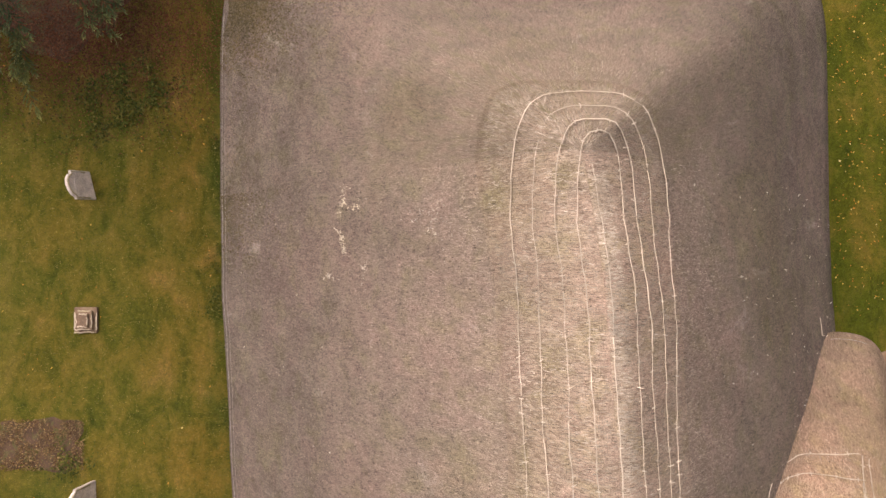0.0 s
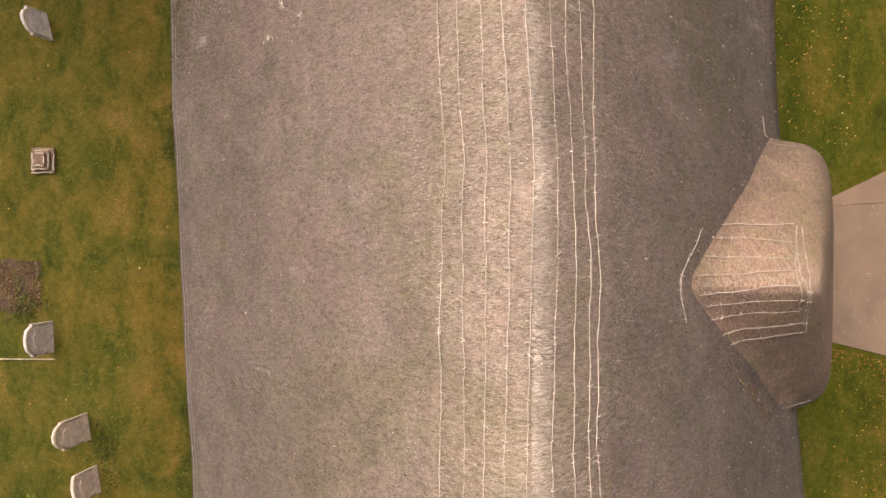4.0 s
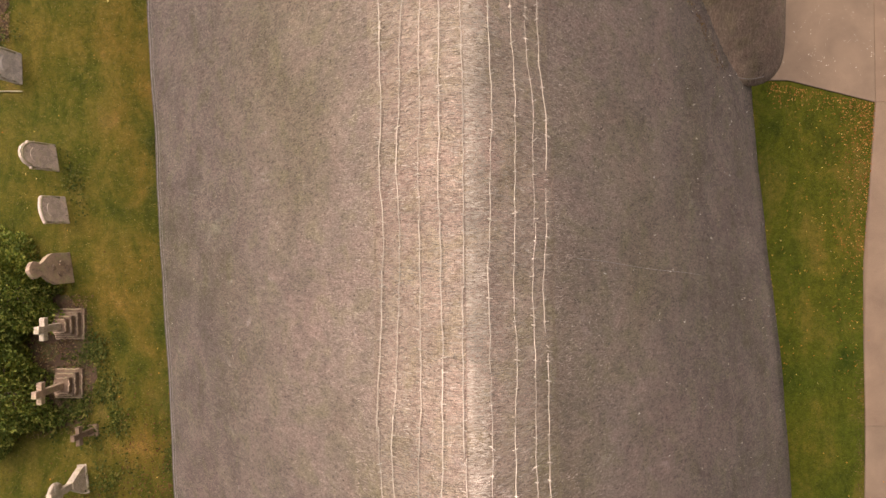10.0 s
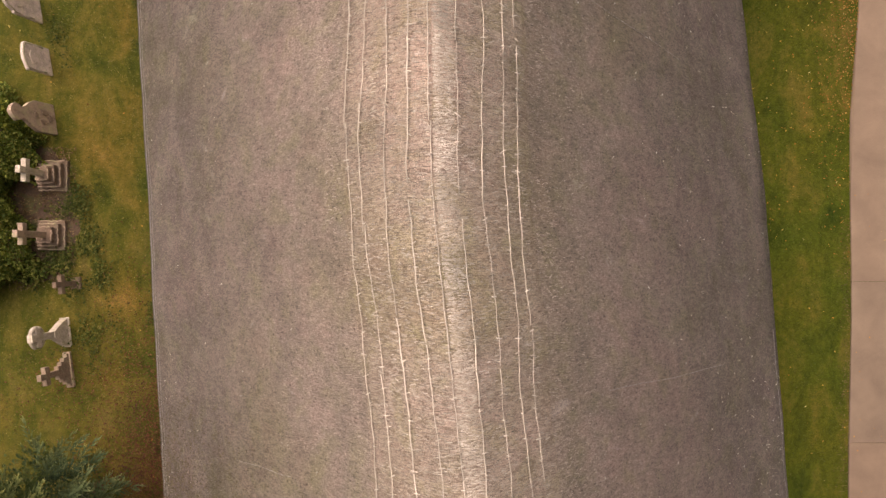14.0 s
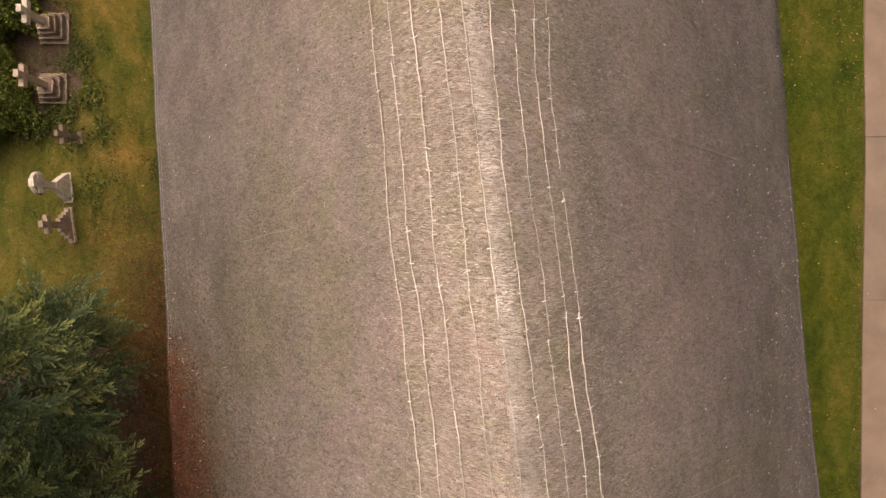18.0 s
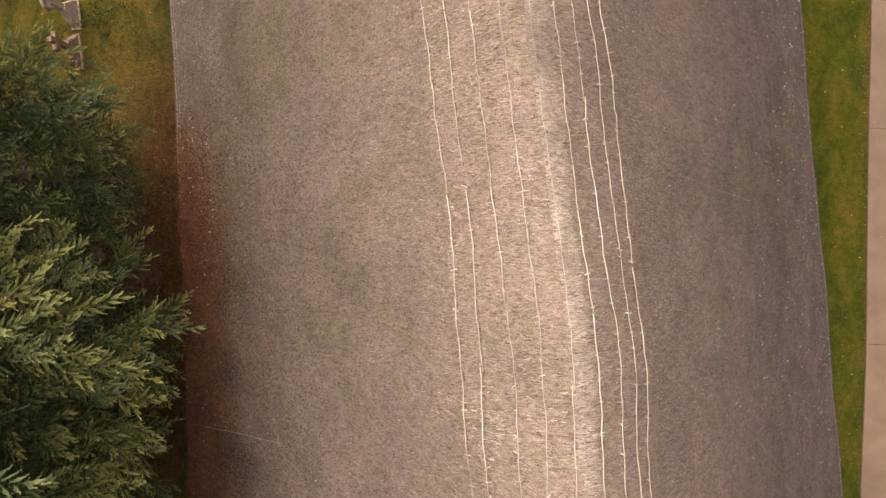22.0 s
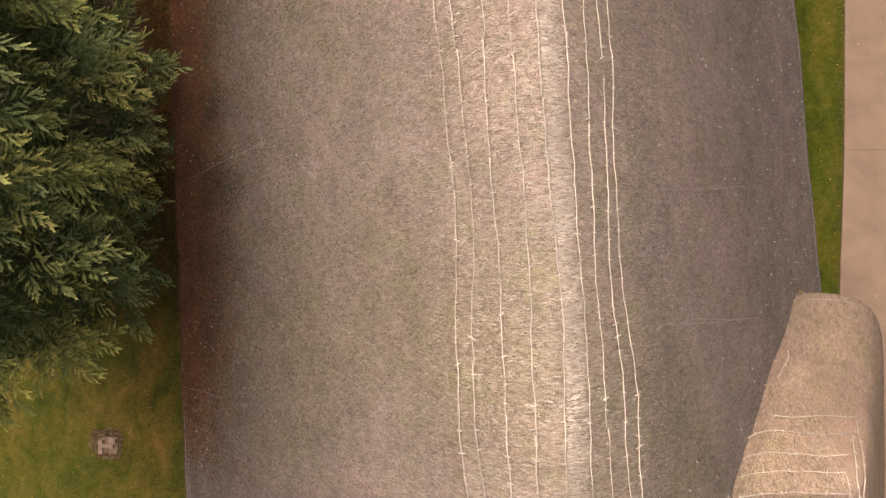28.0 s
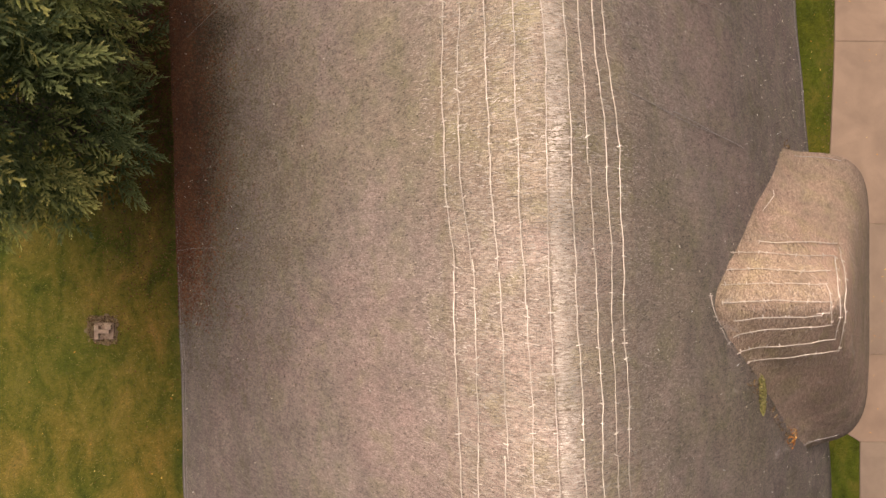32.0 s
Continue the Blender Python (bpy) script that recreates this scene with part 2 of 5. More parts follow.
def leaf_material(name, stops, rough=0.55, through_light=0.0):
    m, nt, b = nodes_of(name)
    g = nt.nodes.new("ShaderNodeNewGeometry")
    blot = tex(nt, coords(nt, "Object"), 1.7, 3, 0.6)
    col = ramp(nt, g.outputs["Random Per Island"], stops)
    col = mix(nt, col, ramp(nt, blot, [(0.3, (0.7, 0.75, 0.8)), (0.7, (1.3, 1.25, 1.0))]), 0.8, "MULTIPLY")
    nt.links.new(col, b.inputs["Base Color"])
    b.inputs["Roughness"].default_value = rough
    b.inputs["Specular IOR Level"].default_value = 0.12
    if through_light:
        tr = nt.nodes.new("ShaderNodeBsdfTranslucent")
        nt.links.new(mix(nt, col, (1.1, 1.2, 0.6), 1.0, "MULTIPLY"), tr.inputs["Color"])
        ms = nt.nodes.new("ShaderNodeMixShader")
        ms.inputs[0].default_value = through_light
        nt.links.new(b.outputs[0], ms.inputs[1])
        nt.links.new(tr.outputs[0], ms.inputs[2])
        nt.links.new(ms.outputs[0], nt.nodes["Material Output"].inputs["Surface"])
    return m


def ground_material():
    """Turf: dry and olive in the churchyard, greener on the path side."""
    m, nt, b = nodes_of("turf")
    ob = coords(nt, "Object")
    fine = tex(nt, ob, 42.0, 5, 0.8)
    clump = tex(nt, ob, 9.0, 5, 0.75, 0.4)
    blot = tex(nt, coords(nt, "Object", (1.0, 0.55, 1.0)), 2.0, 6, 0.68, 0.5)
    big = tex(nt, ob, 0.6, 3, 0.5)
    dry = ramp(nt, blot, [(0.28, (0.031, 0.043, 0.007)), (0.44, (0.078, 0.073, 0.012)), (0.58, (0.124, 0.096, 0.02)), (0.76, (0.182, 0.117, 0.04))])
    lush = ramp(nt, blot, [(0.3, (0.034, 0.045, 0.005)), (0.5, (0.076, 0.081, 0.008)), (0.72, (0.138, 0.106, 0.022))])
    sep = nt.nodes.new("ShaderNodeSeparateXYZ")
    nt.links.new(ob, sep.inputs[0])
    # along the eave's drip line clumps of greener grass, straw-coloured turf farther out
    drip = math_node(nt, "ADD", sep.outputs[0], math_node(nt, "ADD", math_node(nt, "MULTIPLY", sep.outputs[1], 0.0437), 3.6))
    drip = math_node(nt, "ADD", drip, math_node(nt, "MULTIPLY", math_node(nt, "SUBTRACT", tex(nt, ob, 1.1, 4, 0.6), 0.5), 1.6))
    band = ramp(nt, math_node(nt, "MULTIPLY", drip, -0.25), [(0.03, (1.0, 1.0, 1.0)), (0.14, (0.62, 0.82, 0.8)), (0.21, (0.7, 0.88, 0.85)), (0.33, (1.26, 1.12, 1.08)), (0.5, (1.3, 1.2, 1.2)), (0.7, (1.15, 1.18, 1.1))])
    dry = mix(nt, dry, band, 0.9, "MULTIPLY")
    col = mix(nt, dry, lush, math_node(nt, "GREATER_THAN", sep.outputs[0], 2.0))
    col = mix(nt, col, ramp(nt, big, [(0.35, (0.8, 0.95, 0.8)), (0.65, (1.2, 1.08, 1.0))]), 0.8, "MULTIPLY")
    col = mix(nt, col, ramp(nt, clump, [(0.3, (0.6, 0.68, 0.6)), (0.7, (1.3, 1.25, 1.2))]), 0.85, "MULTIPLY")
    col = mix(nt, col, ramp(nt, fine, [(0.3, (0.45, 0.48, 0.45)), (0.7, (1.5, 1.45, 1.35))]), 0.9, "MULTIPLY")
    nt.links.new(col, b.inputs["Base Color"])
    b.inputs["Roughness"].default_value = 0.95
    b.inputs["Specular IOR Level"].default_value = 0.1
    bump(nt, b, math_node(nt, "ADD", fine, clump), 0.8, 0.04)
    return m


def concrete_material(name, base):
    m, nt, b = nodes_of(name)
    ob = coords(nt, "Object")
    n1 = tex(nt, ob, 1.3, 6, 0.6, 0.4)
    n2 = tex(nt, ob, 60.0, 3, 0.8)
    info = nt.nodes.new("ShaderNodeObjectInfo")
    col = ramp(nt, n1, [(0.3, tuple(c * 0.78 for c in base)), (0.7, tuple(c * 1.1 for c in base))])
    col = mix(nt, col, ramp(nt, n2, [(0.25, (0.72, 0.72, 0.72)), (0.75, (1.15, 1.15, 1.15))]), 0.6, "MULTIPLY")
    col = mix(nt, col, ramp(nt, info.outputs["Random"], [(0.0, (0.9, 0.96, 0.98)), (0.5, (1.0, 1.0, 0.98)), (1.0, (1.06, 1.03, 1.0))]), 1.0, "MULTIPLY")
    nt.links.new(col, b.inputs["Base Color"])
    b.inputs["Roughness"].default_value = 0.9
    bump(nt, b, n2, 0.25, 0.006)
    return m


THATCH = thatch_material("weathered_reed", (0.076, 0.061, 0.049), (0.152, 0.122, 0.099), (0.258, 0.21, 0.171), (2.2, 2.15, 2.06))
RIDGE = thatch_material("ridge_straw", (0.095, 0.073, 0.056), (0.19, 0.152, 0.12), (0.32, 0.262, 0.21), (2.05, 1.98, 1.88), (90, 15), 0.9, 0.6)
STRAW = strand_material("reed_ends", [(0.0, (0.082, 0.066, 0.052)), (0.3, (0.163, 0.132, 0.106)), (0.85, (0.268, 0.222, 0.18)), (1.0, (0.39, 0.333, 0.277))])
RSTRAW = strand_material("straw_blades", [(0.0, (0.13, 0.108, 0.083)), (0.25, (0.27, 0.228, 0.18)), (0.8, (0.445, 0.383, 0.306)), (1.0, (0.6, 0.525, 0.43))])
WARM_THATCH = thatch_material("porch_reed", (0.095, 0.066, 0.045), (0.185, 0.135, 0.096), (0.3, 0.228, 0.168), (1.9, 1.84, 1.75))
WARM_STRAW = strand_material("porch_reed_ends", [(0.0, (0.09, 0.062, 0.043)), (0.4, (0.21, 0.152, 0.108)), (0.85, (0.33, 0.25, 0.185)), (1.0, (0.46, 0.37, 0.28))])
MIDSTRAW = strand_material("weathered_straw", [(0.0, (0.12, 0.095, 0.073)), (0.4, (0.26, 0.208, 0.165)), (0.85, (0.42, 0.345, 0.275)), (1.0, (0.56, 0.475, 0.39))])
PORCH_STRAW = strand_material("porch_straw", [(0.0, (0.11, 0.082, 0.058)), (0.4, (0.235, 0.178, 0.132)), (0.85, (0.38, 0.298, 0.228)), (1.0, (0.52, 0.425, 0.335))])
PALE_LIT_STRAW = strand_material("pale_lit_straw", [(0.0, (0.32, 0.262, 0.2)), (0.5, (0.47, 0.398, 0.312)), (1.0, (0.6, 0.525, 0.425))])
HAZEL = strand_material("split_hazel", [(0.0, (0.31, 0.25, 0.19)), (0.4, (0.51, 0.435, 0.345)), (1.0, (0.69, 0.61, 0.5))], 0.6)
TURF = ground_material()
GRASS = leaf_material("dry_grass_blades", [(0.0, (0.03, 0.042, 0.005)), (0.45, (0.076, 0.076, 0.012)), (0.8, (0.13, 0.104, 0.024)), (1.0, (0.33, 0.245, 0.085))], 0.7)
WEED = leaf_material("weed_leaves", [(0.0, (0.024, 0.036, 0.005)), (0.6, (0.062, 0.07, 0.009)), (1.0, (0.15, 0.13, 0.03))], 0.7)
LUSH = leaf_material("green_grass_blades", [(0.0, (0.026, 0.039, 0.004)), (0.5, (0.062, 0.075, 0.007)), (0.9, (0.11, 0.104, 0.018)), (1.0, (0.17, 0.14, 0.04))], 0.7)
CONCRETE = concrete_material("path_concrete", (0.212, 0.142, 0.089))
PLASTER = stone_material("limewashed_wall", (0.6, 0.55, 0.46), (0.4, 0.38, 0.3), 2.0, 0.3)
GREY_STONE = stone_material("grey_gravestone", (0.74, 0.57, 0.45), (0.55, 0.5, 0.26), 7.0, 0.35)
BROWN_STONE = stone_material("brown_gravestone", (0.47, 0.325, 0.215), (0.4, 0.36, 0.16), 8.0, 0.45)
DARK_STONE = stone_material("dark_brown_stone", (0.215, 0.138, 0.084), (0.36, 0.29, 0.18), 8.0, 0.25, 0.8)
MID_STONE = stone_material("weathered_brown_stone", (0.32, 0.212, 0.135), (0.42, 0.36, 0.22), 8.0, 0.35, 0.8)
LICHEN_STONE = stone_material("lichened_rim", (0.5, 0.42, 0.24), (0.3, 0.26, 0.14), 9.0, 0.5, 0.8)
CREAM_STONE = stone_material("lichened_cream_stone", (0.66, 0.53, 0.39), (0.36, 0.31, 0.17), 8.0, 0.6, 0.8)
PALE_STONE = stone_material("pale_gravestone", (0.74, 0.63, 0.55), (0.55, 0.5, 0.36), 7.0, 0.35)
SOIL = stone_material("bare_soil", (0.1, 0.055, 0.028), (0.085, 0.08, 0.02), 5.0, 0.85, 1.0)
BARK = stone_material("bark", (0.12, 0.08, 0.05), (0.1, 0.1, 0.05), 9.0, 0.4, 1.0)
def frond_material(name, shaded_old, mid, young):
    """Needles darken with age; shade within the fronds is painted in as well. Young shoots at the tips are pale, and
    each branch has its own tone.
    """
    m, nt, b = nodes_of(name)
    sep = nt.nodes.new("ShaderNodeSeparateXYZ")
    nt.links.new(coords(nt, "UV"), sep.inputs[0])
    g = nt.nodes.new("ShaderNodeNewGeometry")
    col = ramp(nt, sep.outputs[0], [(0.1, shaded_old), (0.6, mid), (0.97, young)])
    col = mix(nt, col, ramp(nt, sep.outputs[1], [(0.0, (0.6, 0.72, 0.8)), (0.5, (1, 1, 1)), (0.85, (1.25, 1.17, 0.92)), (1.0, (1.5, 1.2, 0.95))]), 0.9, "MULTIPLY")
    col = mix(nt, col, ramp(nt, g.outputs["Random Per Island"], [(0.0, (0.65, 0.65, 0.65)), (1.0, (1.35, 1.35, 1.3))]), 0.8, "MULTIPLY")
    nt.links.new(col, b.inputs["Base Color"])
    b.inputs["Roughness"].default_value = 0.75
    b.inputs["Specular IOR Level"].default_value = 0.1
    tr = nt.nodes.new("ShaderNodeBsdfTranslucent")
    nt.links.new(col, tr.inputs["Color"])
    ms = nt.nodes.new("ShaderNodeMixShader")
    ms.inputs[0].default_value = 0.42
    nt.links.new(b.outputs[0], ms.inputs[1])
    nt.links.new(tr.outputs[0], ms.inputs[2])
    nt.links.new(ms.outputs[0], nt.nodes["Material Output"].inputs["Surface"])
    return m


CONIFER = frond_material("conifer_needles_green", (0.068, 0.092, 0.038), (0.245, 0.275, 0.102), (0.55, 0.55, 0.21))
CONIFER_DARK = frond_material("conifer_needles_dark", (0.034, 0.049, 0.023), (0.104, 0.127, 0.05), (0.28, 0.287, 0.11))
INNER_SHADED = leaf_material("shaded_inner_sprays", [(0.0, (0.034, 0.05, 0.023)), (0.7, (0.088, 0.108, 0.042)), (1.0, (0.14, 0.148, 0.055))], 0.7, 0.4)
BUSHLEAF = leaf_material("bush_leaves", [(0.0, (0.06, 0.085, 0.016)), (0.6, (0.15, 0.175, 0.032)), (1.0, (0.32, 0.3, 0.07))], 0.5, 0.3)
FALLEN = leaf_material("fallen_leaves", [(0.0, (0.35, 0.12, 0.02)), (0.5, (0.45, 0.21, 0.035)), (0.88, (0.58, 0.37, 0.08)), (1.0, (0.68, 0.56, 0.28))], 0.7)
NEEDLES = leaf_material("fallen_needles", [(0.0, (0.055, 0.02, 0.01)), (0.6, (0.115, 0.042, 0.02)), (1.0, (0.19, 0.085, 0.045))], 0.8)
BROWNLEAF = leaf_material("orange_leaves", [(0.0, (0.16, 0.055, 0.013)), (0.6, (0.3, 0.12, 0.028)), (1.0, (0.5, 0.29, 0.09))], 0.7)
TWIG_SHADE = leaf_material("shade_litter", [(0.0, (0.052, 0.04, 0.02)), (0.6, (0.09, 0.07, 0.036)), (1.0, (0.14, 0.108, 0.062))], 0.85)
SHADE_MOULD = leaf_material("shade_mould", [(0.0, (0.026, 0.019, 0.012)), (0.6, (0.05, 0.036, 0.022)), (1.0, (0.085, 0.06, 0.036))], 0.9)
DRY_SOIL = stone_material("dry_soil", (0.19, 0.125, 0.06), (0.12, 0.1, 0.025), 5.0, 0.8, 1.0)
DRYLITTER = leaf_material("dry_litter", [(0.0, (0.055, 0.03, 0.013)), (0.6, (0.125, 0.075, 0.035)), (1.0, (0.26, 0.18, 0.09))], 0.8)
CHAFF = leaf_material("pale_debris", [(0.0, (0.5, 0.42, 0.32)), (1.0, (0.85, 0.8, 0.72))], 0.7)
WIRE = stone_material("galvanised_wire", (0.42, 0.39, 0.35), (0.4, 0.35, 0.3), 20.0, 0.3, 0.1)

CREST = 0.058        # roundness of the ridge

SEAM = stone_material("dull_netting_wire", (0.4, 0.35, 0.3), (0.3, 0.25, 0.2), 20.0, 0.3, 0.1)

# ---------------------------------------------------------------- ground
gx = np.unique(np.concatenate([np.linspace(-400, -14, 12), np.linspace(-14, 14, 57), np.linspace(14, 400, 12)]))
gy = np.unique(np.concatenate([np.linspace(-400, -36, 12), np.linspace(-36, 12, 97), np.linspace(12, 400, 12)]))
GX, GY = np.meshgrid(gx, gy)
GZ = ground_z(GX, GY)
nx, ny = len(gx), len(gy)
ii = (np.arange(ny - 1)[:, None] * nx + np.arange(nx - 1)[None]).ravel()
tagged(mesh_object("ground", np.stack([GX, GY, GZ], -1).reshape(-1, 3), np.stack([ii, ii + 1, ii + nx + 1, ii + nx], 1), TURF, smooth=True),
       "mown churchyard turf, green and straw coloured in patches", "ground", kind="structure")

# ---------------------------------------------------------------- roof form
left_eave = lerp_table([(4, -3.77), (1.4, -3.76), (-0.5, -3.72), (-5.9, -3.44), (-10, -3.2), (-14, -2.97), (-18, -2.76), (-22, -2.63), (-33, -2.3)])
right_eave = lerp_table([(4, 6.04), (1.4, 6.1), (-0.5, 6.17), (-6, 6.51), (-10.5, 6.97), (-14.3, 7.22), (-18, 7.56), (-22, 7.9), (-33, 8.7)])
right_eave_z = lerp_table([(4, 2.08), (-7, 2.08), (-13, 2.24), (-33, 2.3)])
ridge_x = lerp_table([(1.0, 1.15), (-0.16, 1.33), (-2.2, 1.48), (-5.65, 1.44), (-8.3, 1.47), (-10.6, 1.5), (-13.26, 1.77), (-15.75, 2.04), (-18.1, 2.34), (-20.1, 2.46), (-21.7, 2.58), (-23.3, 2.63), (-33, 3.05)])
ridge_z = lerp_table([(1.1, 7.15), (-6, 7.42), (-14.7, 7.72), (-19, 7.97), (-23, 8.14), (-33, 8.42)])
Y0, Y1 = 0.92, -31.0      # ends of the ridge
EAVE_Z = 2.32


def arc(center, a_pos, a_neg, b, n_pos, n_neg, sign, count):
    """Eave round a hipped end, from the +x side to the -x side."""
    th = np.linspace(0, np.pi, count)
    c, s = np.cos(th), np.sin(th)
    n = np.where(c >= 0, n_pos, n_neg)
    a = np.where(c >= 0, a_pos, a_neg)
    x = center[0] + np.sign(c) * a * np.abs(c) ** (2 / n)
    y = center[1] + sign * b * np.abs(s) ** (2 / n)
    return np.stack([x, y], 1)


def main_loop(step=0.25):
    ys = np.arange(Y1, Y0, step)
    R, E = [], []
    for y in ys:                                   # east side, going north
        R.append((ridge_x(y), y, ridge_z(y)))
        E.append((right_eave(y), y, right_eave_z(y)))
    rx, rz = float(ridge_x(Y0)), float(ridge_z(Y0))
    for x, y in arc((rx, Y0), right_eave(Y0) - rx, rx - left_eave(Y0), 4.3, 7.0, 8.0, 1, 70):
        R.append((rx, Y0, rz))
        E.append((x, y, EAVE_Z - 0.24 * np.clip((x - rx) / 4, 0, 1)))
    for y in ys[::-1]:
        R.append((ridge_x(y), y, ridge_z(y)))
        E.append((left_eave(y), y, EAVE_Z))
    rx, rz = float(ridge_x(Y1)), float(ridge_z(Y1))
    for x, y in arc((rx, Y1), right_eave(Y1) - rx, rx - left_eave(Y1), 4.6, 4.0, 4.0, -1, 40)[::-1][1:-1]:
        R.append((rx, Y1, rz))
        E.append((x, y, EAVE_Z))
    return np.array(R, float), np.array(E, float)


def porch_loop(x0, x1, yc, zr, half_n, half_s, x_end, z_eave, x_eave0, power=6.0):
    """A porch roof whose ridge runs along x from inside the main slope to a hipped end."""
    R, E = [], []
    for u in np.linspace(0, 1, 16)[:-1]:
        R.append((x0 + (x1 - x0) * u, yc, zr))
        E.append((x_eave0 + (x1 - x_eave0) * u, yc + half_n, z_eave))
    th = np.linspace(np.pi / 2, -np.pi / 2, 40)
    for t in th:
        c, s = np.cos(t), np.sin(t)
        R.append((x1, yc, zr))
        h = half_n if s >= 0 else half_s
        E.append((x1 + (x_end - x1) * abs(c) ** (2 / power), yc + np.sign(s) * h * abs(s) ** (2 / power), z_eave))
    for u in np.linspace(1, 0, 16)[1:]:
        R.append((x0 + (x1 - x0) * u, yc, zr))
        E.append((x_eave0 + (x1 - x_eave0) * u, yc - half_s, z_eave))
    return np.array(R, float), np.array(E, float)


def wave(x, y, z):
    """Slow unevenness of the thatch, about two centimetres."""
    return 0.016 * np.sin(1.7 * y + 0.9 * x) + 0.012 * np.sin(2.9 * y - 1.3 * z + 1.0) + 0.01 * np.sin(5.1 * y + 2.2 * x + 0.7) + 0.008 * np.sin(4.3 * x - 1.1 * y)


def surface(R, E, p, s, k=CREST, lift=0.0, post=None):
    """Points of a thatch slope: p runs round the loop (index), s from ridge (0) to eave (1)."""
    n = len(R)
    i = np.floor(p).astype(int)
    fr = (p - i)[..., None]
    a, b = R[i % n], R[(i + 1) % n]
    c, d = E[i % n], E[(i + 1) % n]
    r, e = a + (b - a) * fr, c + (d - c) * fr
    pos = r + (e - r) * s[..., None]
    g = (np.sqrt(s * s + k * k) - k) / (np.sqrt(1 + k * k) - k)
    pos[..., 2] = r[..., 2] + (e[..., 2] - r[..., 2]) * g
    run = e - r
    hl = np.linalg.norm(run[..., :2], axis=-1)
    slope = np.stack([-run[..., 2] * run[..., 0] / hl, -run[..., 2] * run[..., 1] / hl, hl], -1)
    slope /= np.linalg.norm(slope, axis=-1)[..., None]
    w = np.clip(s / 0.05, 0, 1)[..., None]
    slope = slope * w + np.array([0, 0, 1.0]) * (1 - w)      # straight up along the crest
    slope /= np.linalg.norm(slope, axis=-1)[..., None]
    pos += slope * (wave(pos[..., 0], pos[..., 1], pos[..., 2]) * np.clip(s * 8, 0.3, 1) * (1 - 0.65 * np.clip(s, 0, 1)) + lift)[..., None]
    if post:
        pos[..., 2] = post(pos)
    return pos


def shell(name, R, E, material, parent, closed, s0=0.0, s1=1.0, rows=28, lift=0.0, k=CREST, thick=0.3, label="", edge=True, post=None, reach=None):
    n = len(R)
    p = np.arange(n).astype(float)
    sv = s0 + (s1 - s0) * np.linspace(0, 1, rows) ** 1.25
    P, S = np.meshgrid(p, sv, indexing="ij")
    if reach:
        S = S * (reach / np.linalg.norm(E - R, axis=1))[:, None]
    pos = surface(R, E, np.minimum(P, n - 1.0001) if not closed else P, S, k, lift, post)
    cols = [pos]
    out = E - R
    out[:, 2] = 0
    out /= np.linalg.norm(out, axis=1)[:, None]
    last = pos[:, -1]
    if edge:      # the cut butt of the thatch and its underside
        dz = np.array([0, 0, 1.0])
        for o, z in ((0.0, -0.05), (-0.03, -0.11), (-0.14, -thick), (-0.6, -thick + 0.32)):
            cols.append((last + out * o + dz * z)[:, None])
    else:
        # feathered out flush with the thatch below
        tail = S[:, -1:] + 0.1 / np.linalg.norm(E - R, axis=1)[:, None]
        cols.append(surface(R, E, np.minimum(P[:, -1:], n - 1.0001) if not closed else P[:, -1:], tail, k, -0.004, post))
    G = np.concatenate(cols, 1)
    m = G.shape[1]
    el = np.concatenate([[0], np.cumsum(np.linalg.norm(np.diff((E * 0.7 + R * 0.3), axis=0), axis=1))])
    sl = np.concatenate([np.zeros((n, 1)), np.cumsum(np.linalg.norm(np.diff(G, axis=1), axis=2), axis=1)], 1)
    UV = np.stack([np.repeat(el[:, None], m, 1), sl], -1).reshape(-1, 2)
    i = np.arange(n if closed else n - 1)
    j = np.arange(m - 1)
    I, J = np.meshgrid(i, j, indexing="ij")
    I2 = (I + 1) % n
    F = np.stack([I * m + J, I * m + J + 1, I2 * m + J + 1, I2 * m + J], -1).reshape(-1, 4)
    return mesh_object(name, G.reshape(-1, 3), F, material, parent, label, smooth=True, uvs=UV)


